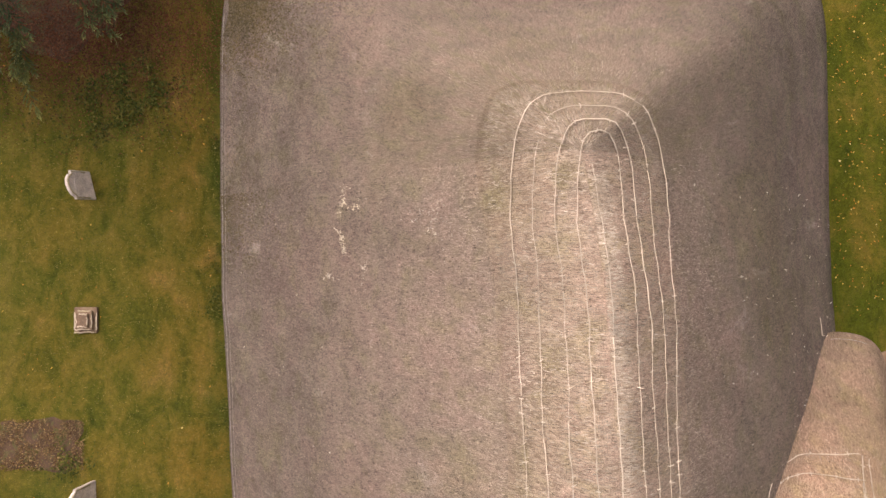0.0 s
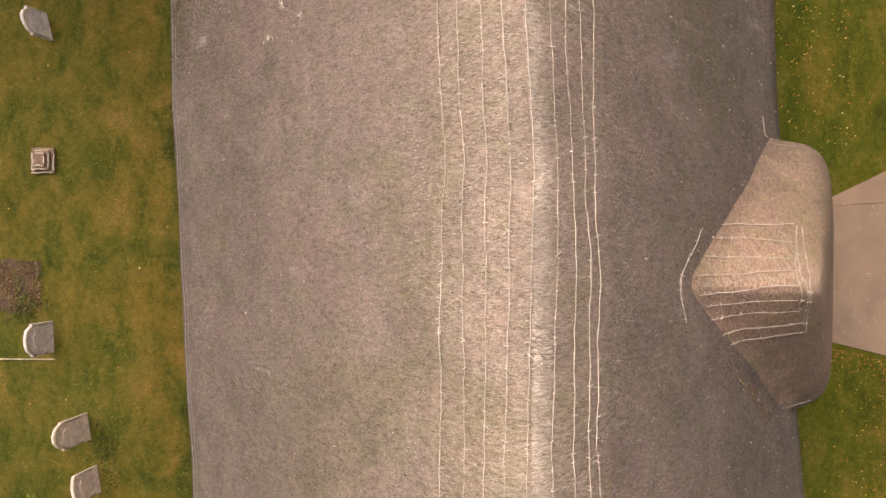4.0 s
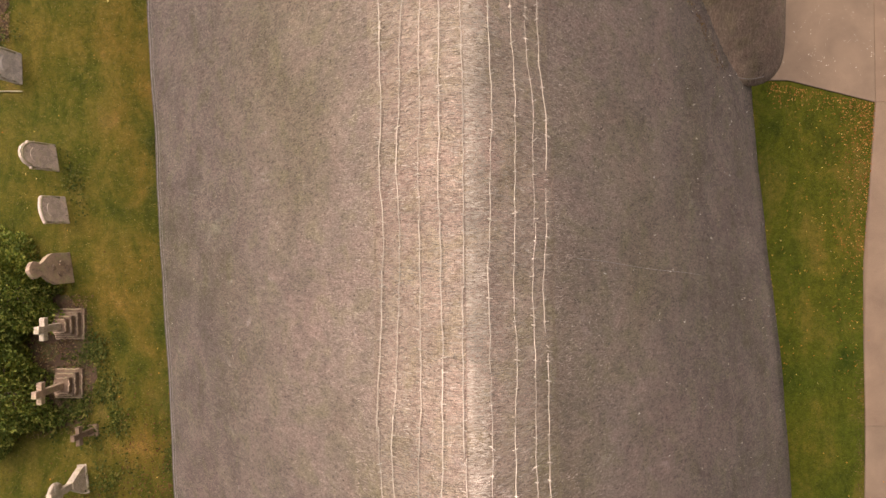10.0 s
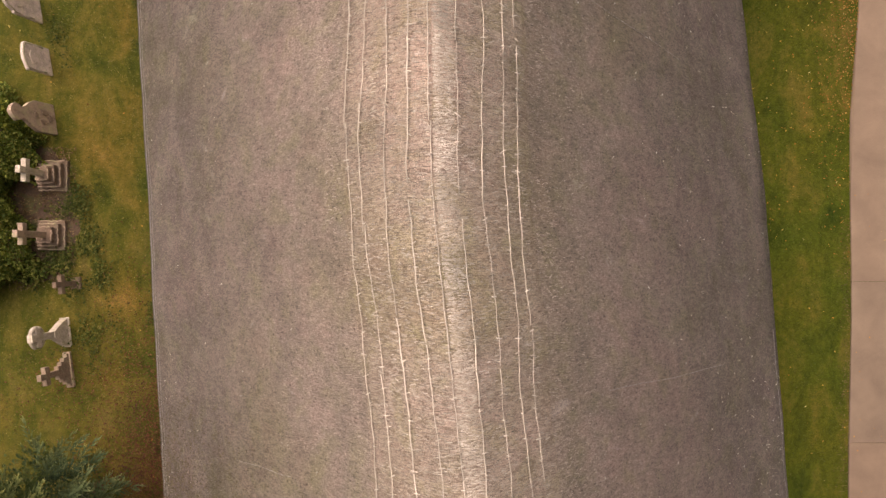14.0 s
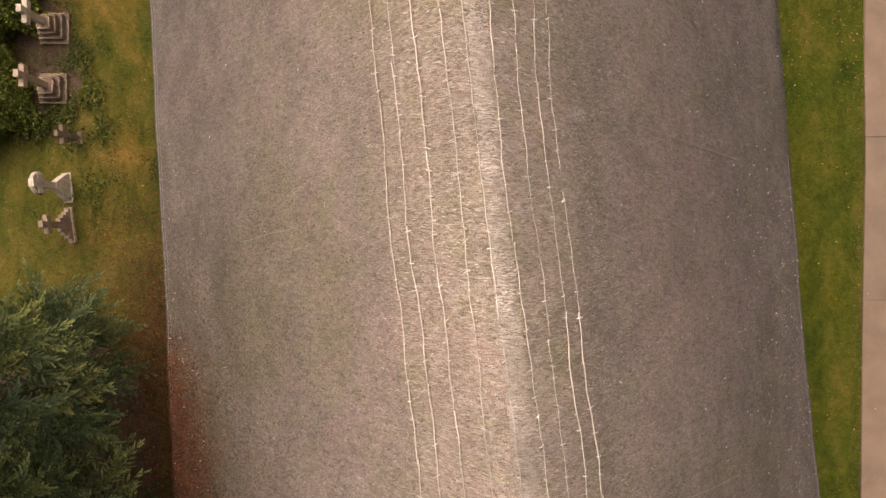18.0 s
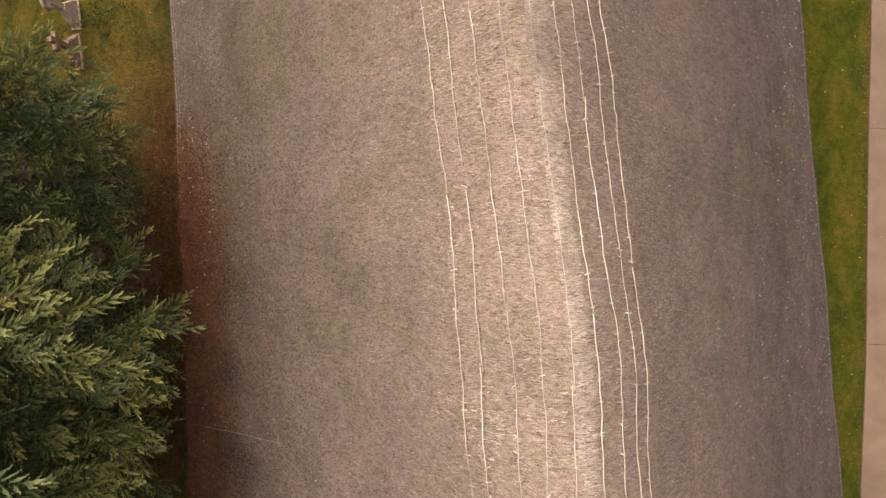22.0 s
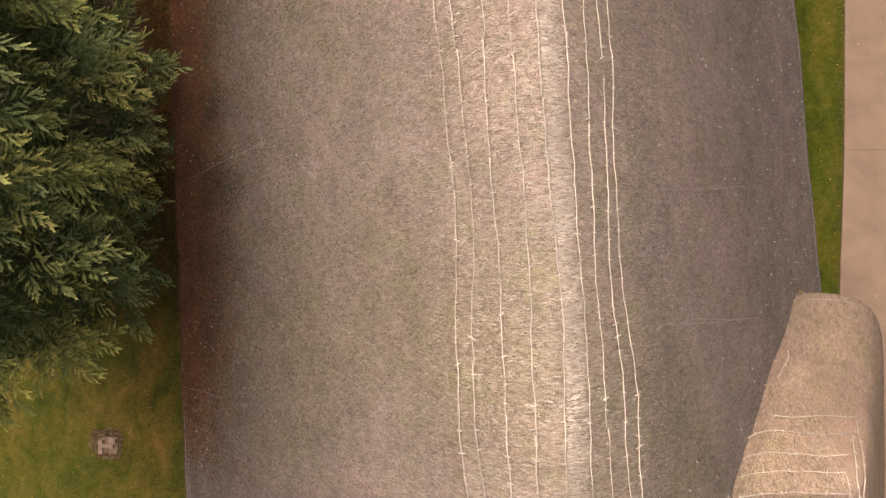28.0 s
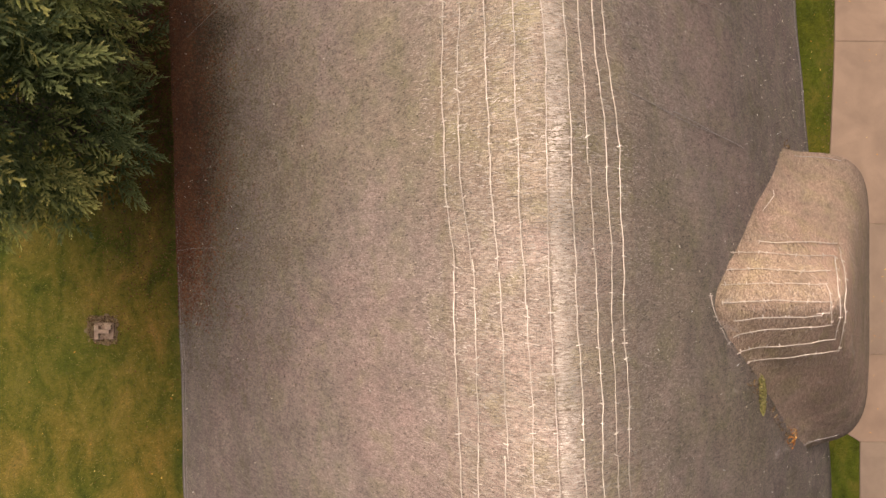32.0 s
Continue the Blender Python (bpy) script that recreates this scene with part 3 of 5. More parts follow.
def strands(name, R, E, closed, count, s_range, length, width, lift, material, parent, wild=0.25, k=CREST, bias=1.0, rise=0.5, curl=0.0, post=None, reach=None):
    """Loose reed ends lying down the slope, thousands of narrow blades."""
    n = len(R)
    mid = R * 0.45 + E * 0.55
    seg = np.linalg.norm(np.diff(np.vstack([mid, mid[:1]]) if closed else mid, axis=0), axis=1)
    hi = np.linalg.norm(E - R, axis=1)
    wgt = seg * hi[:len(seg)]
    cum = np.concatenate([[0], np.cumsum(wgt)])
    p = np.interp(rng.random(count) * cum[-1], cum, np.arange(len(cum)))
    if not closed:
        p = np.minimum(p, n - 1.001)
    s = s_range[0] + (s_range[1] - s_range[0]) * rng.random(count) ** bias
    i0 = np.floor(p).astype(int)
    point = np.linalg.norm(R[(i0 + 1) % n] - R[i0 % n], axis=1) < 1e-6        # round a hipped end blades thin out to the peak
    keep = ~point | (rng.random(count) < 0.9 * (s - s_range[0]) / (s_range[1] - s_range[0]) + 0.05)
    p, s = p[keep], s[keep]
    fine = np.where(point[keep], 0.5, 1.0)
    count = len(p)
    if reach:
        s = s * reach / np.linalg.norm(E - R, axis=1)[np.floor(p).astype(int) % n]
    L = length * (0.5 + rng.random(count))
    slope_len = np.linalg.norm(E - R, axis=1).mean()
    a = surface(R, E, p, s, k, lift, post)
    b = surface(R, E, p, np.minimum(s + 0.01, 1.02), k, lift, post)
    d = b - a
    d /= np.linalg.norm(d, axis=1)[:, None]
    q = surface(R, E, np.minimum(p + 0.02, n - 1.0005) if not closed else p + 0.02, s, k, lift, post) - a
    q += 1e-6
    q /= np.linalg.norm(q, axis=1)[:, None]
    nrm = np.cross(d, q)
    nrm *= np.sign(nrm[:, 2:3])
    nrm /= np.linalg.norm(nrm, axis=1)[:, None]
    side = np.cross(nrm, d)
    ang = rng.normal(0, wild, count)
    dd = d * np.cos(ang)[:, None] + side * np.sin(ang)[:, None]
    w = np.cross(nrm, dd) * (width * fine * (0.5 + rng.random(count)))[:, None]
    up = nrm * (L * rise * fine * rng.random(count) * 0.3)[:, None]
    tip = a + dd * L[:, None] + up
    sag = side * (curl * L * rng.normal(0, 1, count))[:, None]
    mida = a + dd * (L * 0.5)[:, None] + up * 0.7 + sag
    if post:
        ok = a[:, 2] > main_height(a[:, 0], a[:, 1]) + 0.012
        a, w, mida, tip = a[ok], w[ok], mida[ok], tip[ok]
        count = len(a)
    if not curl:
        V = np.stack([a - w, a + w, tip + w * 0.4, tip - w * 0.4], 1).reshape(-1, 3)
        return mesh_object(name, V, np.arange(count)[:, None] * 4 + np.arange(4)[None], material, parent, kind="stuff")
    V = np.stack([a - w, a + w, mida + w * 0.9, tip + w * 0.35, tip - w * 0.35, mida - w * 0.9], 1).reshape(-1, 3)
    base = np.arange(count)[:, None] * 6
    F = np.concatenate([base + np.array([[0, 1, 2, 5]]), base + np.array([[5, 2, 3, 4]])], 0)
    return mesh_object(name, V, F, material, parent, kind="stuff")


def rod_line(parent, pos, rod_len, spacing=0.19, radius=0.0062, spar=1.25, pieces=lambda c: True):
    """Split-hazel rods laid end to end along a line and pegged by short crossing spars."""
    ph = rng.random(3) * 6
    keep = np.concatenate([[True], np.linalg.norm(np.diff(pos, axis=0), axis=1) > 1e-4])
    pos = pos[keep]
    al = np.concatenate([[0], np.cumsum(np.linalg.norm(np.diff(pos, axis=0), axis=1))])
    total, at = al[-1], 0.0
    spars = []
    while at < total - 0.08:
        ln = min(rod_len * rng.uniform(0.75, 1.3), total - at)
        t = np.linspace(at, at + ln, max(3, int(ln / 0.09)))
        off = rng.normal(0, 0.006, 3)
        off[2] = abs(off[2]) * 0.5
        pts = np.stack([np.interp(t, al, pos[:, q]) + off[q] for q in range(3)], 1)
        pts[:, 2] += 0.004 * np.sin(t * 23 + ph[0])
        pts[:, :2] += 0.004 * np.sin(t[:, None] * 17 + np.array([ph[1], ph[2]]))
        v, f = tube(pts, radius * rng.uniform(0.75, 1.3), 5, rng.uniform(0.7, 1.0))
        mesh_object("hazel_rod", v, f, HAZEL, parent, smooth=True)
        at += ln - rng.uniform(-0.03, 0.06) + (0.2 if rng.random() < 0.045 else 0.0)
    for t in np.arange(0.06, total, spacing):
        t = t + rng.normal(0, spacing * 0.28)
        c = np.array([np.interp(t, al, pos[:, q]) for q in range(3)])
        i = int(np.clip(np.searchsorted(al, t), 1, len(al) - 1))
        tan = pos[i] - pos[i - 1]
        tan /= np.linalg.norm(tan) + 1e-9
        dn = np.cross(tan, (0, 0, 1.0))
        dn /= np.linalg.norm(dn) + 1e-9
        up = np.cross(dn, tan)
        up *= np.sign(up[2] + 1e-9)
        dn = dn + tan * rng.normal(0, 0.35)
        l = rng.uniform(0.011, 0.023) * spar
        pts = [c - dn * l + up * 0.002, c + up * (radius * 1.6 + 0.003), c + dn * l * rng.uniform(0.6, 1.1) + up * 0.002]
        peg = tube(np.array(pts), max(radius, 0.0044) * rng.uniform(0.9, 1.2), 4, 0.8)
        if pieces(c):
            mesh_object("spar", peg[0], peg[1], HAZEL, parent)
        else:
            spars.append(peg)
    if spars:
        v, f = join_pieces(spars)
        mesh_object("joined_spar", v, f, HAZEL, parent, kind="stuff")


def row_places(R, E, p, dist, lift, k=CREST, wander=0.009):
    """Places along a row of rods at a given distance down a slope from its ridge."""
    h = np.linalg.norm(E - R, axis=1)[np.floor(p).astype(int) % len(R)]
    ph = rng.random(2) * 6
    c = np.arange(len(p)) * 0.12
    wob = wander * (np.sin(c * 1.3 + ph[0]) + 0.7 * np.sin(c * 4.1 + ph[1]))
    return surface(R, E, p, np.abs(dist + wob) / h, k, lift)


def near_middle(c):
    return -9.2 < c[1] < -4.6


def main_height(x, y):
    """Height of the right-hand slope of the main roof over a place of the plan."""
    s = (x - ridge_x(y)) / (right_eave(y) - ridge_x(y))
    k = CREST
    g = (np.sqrt(s * s + k * k) - k) / (np.sqrt(1 + k * k) - k)
    return ridge_z(y) + (right_eave_z(y) - ridge_z(y)) * g


def swept(pos):
    """Porch thatch swept up into the main slope with a soft valley; past the valley it dips under the main thatch."""
    a, c = pos[..., 2], main_height(pos[..., 0], pos[..., 1])
    soft = 0.34
    z = np.maximum(a, c) + np.maximum(soft - np.abs(a - c), 0) ** 2 / (4 * soft)
    return z - 0.12 * np.clip((c - a - soft * 0.7) / 0.3, 0, 1)


# ---------------------------------------------------------------- the long building
LIFT = 0.012
church = empty("thatched_building", pose(0, 0, 0), "long limewashed building under a weathered reed-thatched roof", "building")
MR, ME = main_loop()
N_SIDE = len(np.arange(Y1, Y0, 0.25))
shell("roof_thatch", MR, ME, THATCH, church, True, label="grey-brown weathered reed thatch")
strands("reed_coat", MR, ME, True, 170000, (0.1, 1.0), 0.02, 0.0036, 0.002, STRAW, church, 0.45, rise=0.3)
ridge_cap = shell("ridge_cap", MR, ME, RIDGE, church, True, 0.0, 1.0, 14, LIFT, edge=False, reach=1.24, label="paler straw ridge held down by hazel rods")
strands("straw_coat", MR, ME, True, 86000, (0.0, 0.97), 0.045, 0.0025, LIFT + 0.001, RSTRAW, ridge_cap, 0.2, curl=0.03, rise=0.22, reach=1.24)

strands("straw_coat", MR, ME, True, 24000, (0.85, 1.3), 0.05, 0.0022, LIFT * 0.4, MIDSTRAW, ridge_cap, 0.25, curl=0.03, rise=0.3, reach=1.24)
# pale blades right of the crest, which also paint its highlight
strands("straw_coat", MR[:N_SIDE], ME[:N_SIDE], False, 26000, (0.02, 1.0), 0.04, 0.0024, LIFT + 0.002, PALE_LIT_STRAW, ridge_cap, 0.14, rise=0.12, reach=0.25, bias=1.3)

strands("straw_coat", MR[N_SIDE - 14:N_SIDE + 60], ME[N_SIDE - 14:N_SIDE + 60], False, 9000, (0.45, 1.0), 0.045, 0.0024, 0.006, MIDSTRAW, ridge_cap, 0.3, curl=0.03, rise=0.3, reach=2.3, bias=1.5)
strands("straw_coat", MR[:N_SIDE], ME[:N_SIDE], False, 22000, (0.48, 1.0), 0.035, 0.0028, 0.004, MIDSTRAW, ridge_cap, 0.3, rise=0.25, reach=2.4, bias=1.7)
P_E0, P_E1 = 0.0, float(N_SIDE)                      # right slope, south to north
P_W0, P_W1 = N_SIDE + 70.0, 2.0 * N_SIDE + 69.0      # left slope, north to south
# distance of each row of rods from the crest down the slope, at stations along the ridge
STATIONS = np.array([0.3, -1.8, -4.83, -6.86, -9.18, -10.9, -13.26, -15.3, -17.34, -19.16, -20.42, -21.67, -23.3])
CREST_ROW = np.array([0.08, 0.04, -0.045, 0.0, -0.02, -0.03, 0.005, 0.045, 0.065, 0.0, -0.015, 0.025, -0.02])
ROWS_LEFT = np.array([[0.21, 0.23, 0.285, 0.278, 0.276, 0.296, 0.229, 0.26, 0.263, 0.291, 0.276, 0.327, 0.28],
                      [0.44, 0.51, 0.535, 0.532, 0.575, 0.637, 0.582, 0.588, 0.578, 0.605, 0.614, 0.621, 0.583],
                      [0.70, 0.82, 0.773, 0.825, 0.901, 0.988, 0.908, 0.89, 0.919, 0.944, 0.894, 0.966, 0.892],
                      [0.96, 1.08, 1.097, 1.091, 1.149, 1.202, 1.186, 1.159, 1.17, 1.158, 1.102, 1.16, 1.134]])
ROWS_RIGHT = np.array([[0.39, 0.346, 0.276, 0.341, 0.279, 0.287, 0.272, 0.321, 0.35, 0.313, 0.294, 0.261, 0.283],
                       [0.58, 0.585, 0.591, 0.68, 0.629, 0.574, 0.58, 0.597, 0.631, 0.589, 0.554, 0.482, 0.546],
                       [0.89, 0.82, 0.815, 0.962, 0.915, 0.864, 0.841, 0.852, 0.896, 0.834, 0.798, 0.74, 0.803],
                       [1.21, 1.0, 0.979, 1.151, 1.107, 1.077, 1.02, 1.095, 1.085, 1.002, 0.96, 0.943, 1.018]])
ROD_LIFT = LIFT + 0.02
hp, hs = np.meshgrid(np.arange(P_E1 - 8, P_W0 + 8, 0.2), np.linspace(0.004, 0.3, 150), indexing="ij")
hip_skin = surface(MR, ME, hp.ravel(), hs.ravel(), CREST, ROD_LIFT)


def drape(skin, xy):
    """Heights of a skin of points under places of the plan, smoothed along the line."""
    z = []
    for x, y in xy:
        d = (skin[:, 0] - x) ** 2 + (skin[:, 1] - y) ** 2
        i = np.argpartition(d, 5)[:5]
        w = 1 / (d[i] + 1e-5)
        z.append((skin[i, 2] * w).sum() / w.sum())
    z = np.array(z)
    z[1:-1] = (z[:-2] + z[1:-1] + z[2:]) / 3
    return np.c_[xy, z]


# each row runs up the right slope, round the hipped end in a flattened bow, and down the left slope
for left_row, right_row, apex in zip(ROWS_LEFT, ROWS_RIGHT, (1.11, 1.225, 1.4, 1.58)):
    p = np.arange(P_E0 + 4, P_E1 - 2, 0.3)
    right = row_places(MR, ME, p, np.interp(Y1 + p * 0.25, STATIONS[::-1], right_row[::-1]), ROD_LIFT)
    p = np.arange(P_W0 + 2, P_W1 - 4, 0.3)
    left = row_places(MR, ME, p, np.interp(Y0 - (p - P_W0) * 0.25, STATIONS[::-1], left_row[::-1]), ROD_LIFT)
    (xe, ye), (xw, yw) = right[-1, :2], left[0, :2]
    th = np.linspace(0, np.pi, 60)[1:-1]
    c, q = np.cos(th), np.where(np.cos(th) > 0, 2.4, 4.0)
    bow = np.c_[(xe + xw) / 2 + (xe - xw) / 2 * np.sign(c) * np.abs(c) ** (2 / q),
                ye + (yw - ye) * th / np.pi + (apex - (ye + yw) / 2) * np.sin(th) ** (2 / q)]
    rod_line(ridge_cap, np.concatenate([right, drape(hip_skin, bow), left]), 1.25, radius=0.0048, pieces=near_middle)
yy = np.arange(Y1 + 1, Y0 - 0.1, 0.08)
d = np.interp(yy, STATIONS[::-1], CREST_ROW[::-1])
p = np.where(d >= 0, (yy - Y1) / 0.25, P_W0 + (Y0 - yy) / 0.25)
rod_line(ridge_cap, row_places(MR, ME, p, np.abs(d), ROD_LIFT, wander=0.0), 1.25, radius=0.0048, pieces=near_middle)


for p0, p1, s, thin, metal in ((P_W0 - 6, P_W1 - 8, 0.99, 0.0034, WIRE), (P_W0 - 2, P_W1 - 12, 0.976, 0.0024, SEAM)):
    q = np.linspace(p0, p1, 420)
    v, f = tube(surface(MR, ME, q, s + 0.0015 * np.sin(q * 0.6) + 0.001 * np.sin(q * 1.7), CREST, 0.005), thin, 4)
    mesh_object("eave_wire", v, f, metal, church, "thin wire that holds the netting down along the eave")


q = np.linspace((-22.3 - Y1) / 0.25, (-12.5 - Y1) / 0.25, 160)
v, f = tube(surface(MR, ME, q, 0.984 + 0.002 * np.sin(q * 0.5) + 0.001 * np.sin(q * 1.9), CREST, 0.006), 0.0028, 4)
mesh_object("eave_wire", v, f, SEAM, church)


# walls under the eaves
def wall_ring(name, pts, z0, z1, parent, material, thick=0.45):
    pts = np.asarray(pts, float)
    c = pts.mean(0)
    n = len(pts)
    inner = pts + (c - pts) / np.linalg.norm(c - pts, axis=1)[:, None] * thick
    V = np.concatenate([np.c_[pts, np.full(n, z0)], np.c_[pts, np.full(n, z1)], np.c_[inner, np.full(n, z1)], np.c_[inner, np.full(n, z0)]])
    F = []
    for i in range(n):
        j = (i + 1) % n
        for a, b in ((0, 1), (1, 2), (2, 3), (3, 0)):
            F.append((a * n + i, a * n + j, b * n + j, b * n + i))
    return mesh_object(name, V, F, material, parent)


inset = []
for i in range(0, len(ME), 4):
    o = ME[i] - MR[i]
    o[2] = 0
    o /= np.linalg.norm(o)
    inset.append((ME[i] - o * 0.62)[:2])
wall_ring("wall", inset, -0.5, 2.5, church, PLASTER)


def porch(spec, label, gz, rows, ends, saddle):
    """rows: rods along the ridge, x and y of both their ends and a sag; ends: rods over the hipped end, y of both ends and x at the ends and between."""
    R, E = porch_loop(*spec)
    p = empty("thatched_porch", pose(0, 0, 0), label, "porch", "thatched porches")
    shell("porch_thatch", R, E, WARM_THATCH, p, False, k=0.06, rows=26, post=swept)
    strands("reed_coat", R, E, False, 26000, (0.03, 1.0), 0.034, 0.003, 0.002, WARM_STRAW, p, 0.2, rise=0.25, post=swept)
    cap = shell("porch_ridge_cap", R, E, WARM_THATCH, p, False, 0.0, 1.0, 12, LIFT, k=0.06, edge=False, label="straw ridge with hazel rods", post=swept, reach=1.12)
    strands("straw_coat", R, E, False, 16000, (0.0, 1.0), 0.045, 0.0022, LIFT + 0.001, PORCH_STRAW, cap, 0.18, curl=0.03, rise=0.2, post=swept, reach=1.3)
    gp, gs = np.meshgrid(np.linspace(0, len(R) - 1.01, 420), np.linspace(0, 0.7, 120))
    skin = surface(R, E, gp.ravel(), gs.ravel(), 0.06, LIFT + 0.012, swept)
    skin[:, 2] = np.maximum(skin[:, 2], main_height(skin[:, 0], skin[:, 1]) + 0.03)

    def laid(xy, rod_len):
        q = drape(skin, xy)
        q[:, 2] += 0.012
        rod_line(cap, q, rod_len, spacing=0.24, radius=0.0052)

    t = np.linspace(0, 1, 26)
    for x0, y0, x1, y1, sag in rows:
        laid(np.c_[x0 + (x1 - x0) * t, y0 + (y1 - y0) * t + sag * np.sin(np.pi * t) + 0.008 * np.sin(9 * t + x0 * 7)], 1.1)
    for y0, y1, xn, xm, xs in ends:
        v = np.abs(2 * t - 1) ** 1.3
        laid(np.c_[xm + np.where(t < 0.5, xn - xm, xs - xm) * v, y0 + (y1 - y0) * t], 0.9)
    for q0, q1 in ((9, 21), (len(R) - 10, len(R) - 22)):
        v, f = tube(surface(R, E, np.linspace(q0, q1, 40), np.full(40, 0.955), 0.06, 0.012, swept), 0.005, 4)
        mesh_object("eave_wire", v, f, SEAM, p)
    q = np.array(saddle, float)
    t = np.linspace(0, len(q) - 1, 40)
    q = np.stack([np.interp(t, np.arange(len(q)), q[:, c]) for c in range(2)] + [np.zeros(40)], 1)
    q[:, 2] = main_height(q[:, 0], q[:, 1]) + 0.07
    rod_line(cap, q, 0.6, radius=0.0042)
    pts = []
    for i in range(0, len(R), 3):
        o = E[i] - R[i]
        o[2] = 0
        o /= np.linalg.norm(o)
        pts.append((E[i] - o * 0.5)[:2])
    wall_ring("porch_wall", pts, gz - 0.3, spec[7] + 0.1, p, PLASTER, 0.3)
    return p


porch((2.9, 5.3, -3.5, 4.86, 2.24, 2.12, 7.02, 2.2, 4.1), "small thatched porch with a hipped end and rodded ridge", -0.34,
      [(4.35, -2.7, 5.48, -2.69, 0.01), (4.1, -2.88, 5.35, -2.94, 0.02), (3.95, -3.11, 5.22, -3.15, 0.0), (3.85, -3.36, 5.14, -3.3, 0.0), (3.78, -3.59, 5.07, -3.47, 0.01),
       (3.93, -3.74, 5.12, -3.66, 0.0), (4.05, -3.92, 5.22, -3.82, 0.01), (4.3, -4.15, 5.4, -4.01, 0.0), (4.52, -4.31, 5.53, -4.15, 0.01)],
      [(-2.94, -3.83, 5.33, 5.08, 5.24), (-2.7, -4.01, 5.47, 5.14, 5.4), (-2.74, -4.16, 5.52, 5.21, 5.53)],
      [(3.85, -2.77), (3.66, -3.04), (3.43, -3.36), (3.39, -3.5), (3.47, -3.76), (3.52, -3.95)])
porch((3.8, 6.3, -23.92, 5.78, 2.12, 2.4, 8.38, 3.1, 5.4), "taller thatched porch with freshly straw-coated ridge", 0.0,
      [(5.75, -23.21, 6.76, -23.22, 0.0), (5.16, -23.33, 6.6, -23.38, 0.0), (5.09, -23.53, 6.4, -23.56, 0.0), (4.95, -23.69, 6.25, -23.7, 0.0), (4.93, -23.9, 6.24, -23.9, 0.01),
       (5.13, -24.11, 6.24, -24.05, 0.0), (5.17, -24.33, 6.36, -24.21, 0.02), (5.23, -24.52, 6.51, -24.38, -0.02), (5.49, -24.69, 6.68, -24.55, -0.02)],
      [(-23.7, -24.19, 6.26, 6.23, 6.35), (-23.38, -24.38, 6.6, 6.33, 6.51), (-23.27, -24.55, 6.76, 6.44, 6.68)],
      [(4.69, -23.78), (4.71, -23.93), (4.8, -24.07), (4.92, -24.21), (5.07, -24.4)])

# ---------------------------------------------------------------- paths
def slab(name, pts, z, parent, h=0.05):
    bm = bmesh.new()
    f = bm.faces.new([bm.verts.new((x, y, float(ground_z(x, y)) - h)) for x, y in pts])
    out = bmesh.ops.extrude_face_region(bm, geom=[f])
    for g in out["geom"]:
        if isinstance(g, bmesh.types.BMVert):
            g.co.z += h + 0.03
    bmesh.ops.recalc_face_normals(bm, faces=bm.faces)
    top = [e for e in bm.edges if all(v.co.z > float(ground_z(v.co.x, v.co.y)) for v in e.verts)]
    bmesh.ops.bevel(bm, geom=top, offset=0.004, segments=1, affect="EDGES")
    return part(name, bm, CONCRETE, parent)


path_edge = lerp_table([(-1, 10.05), (-5.3, 10.12), (-6.6, 10.04), (-9, 9.8), (-12.3, 9.7), (-15, 9.64), (-19.5, 9.6), (-22, 9.5), (-26.95, 9.45), (-27.15, 10.15), (-40, 10.2)])
path = tagged(new("pavement"), "buff concrete path laid in long slabs beside the grass", "path", kind="structure")
joints = [6.0, 2.3, -1.15, -5.3, -11.8, -14.97, -19.16, -22.8, -25.4, -27.15, -31.0, -36.0]
for a, b in zip(joints, joints[1:]):
    ys = np.linspace(a - 0.003, b + 0.003, 5)
    pts = [(float(path_edge(y)), y) for y in ys] + [(11.7, b + 0.003), (11.7, a - 0.003)]
    slab("slab", pts, float(ground_z(10, (a + b) / 2)), path)
slab("slab", [(6.3, -2.2), (8.12, -2.13), (10.047, -1.2), (10.062, -2.05), (6.3, -2.3)], -0.34, path)
slab("slab", [(6.3, -2.306), (10.062, -2.057), (10.114, -5.3), (8.34, -4.86), (6.3, -4.86)], -0.34, path)
slab("slab", [(7.6, -22.803), (9.488, -22.803), (9.462, -25.397), (7.6, -25.397)], 0.0, path)
slab("slab", [(7.6, -25.403), (9.462, -25.403), (9.445, -26.95), (9.445, -27.12), (7.9, -27.12), (7.6, -26.9)], 0.0, path)

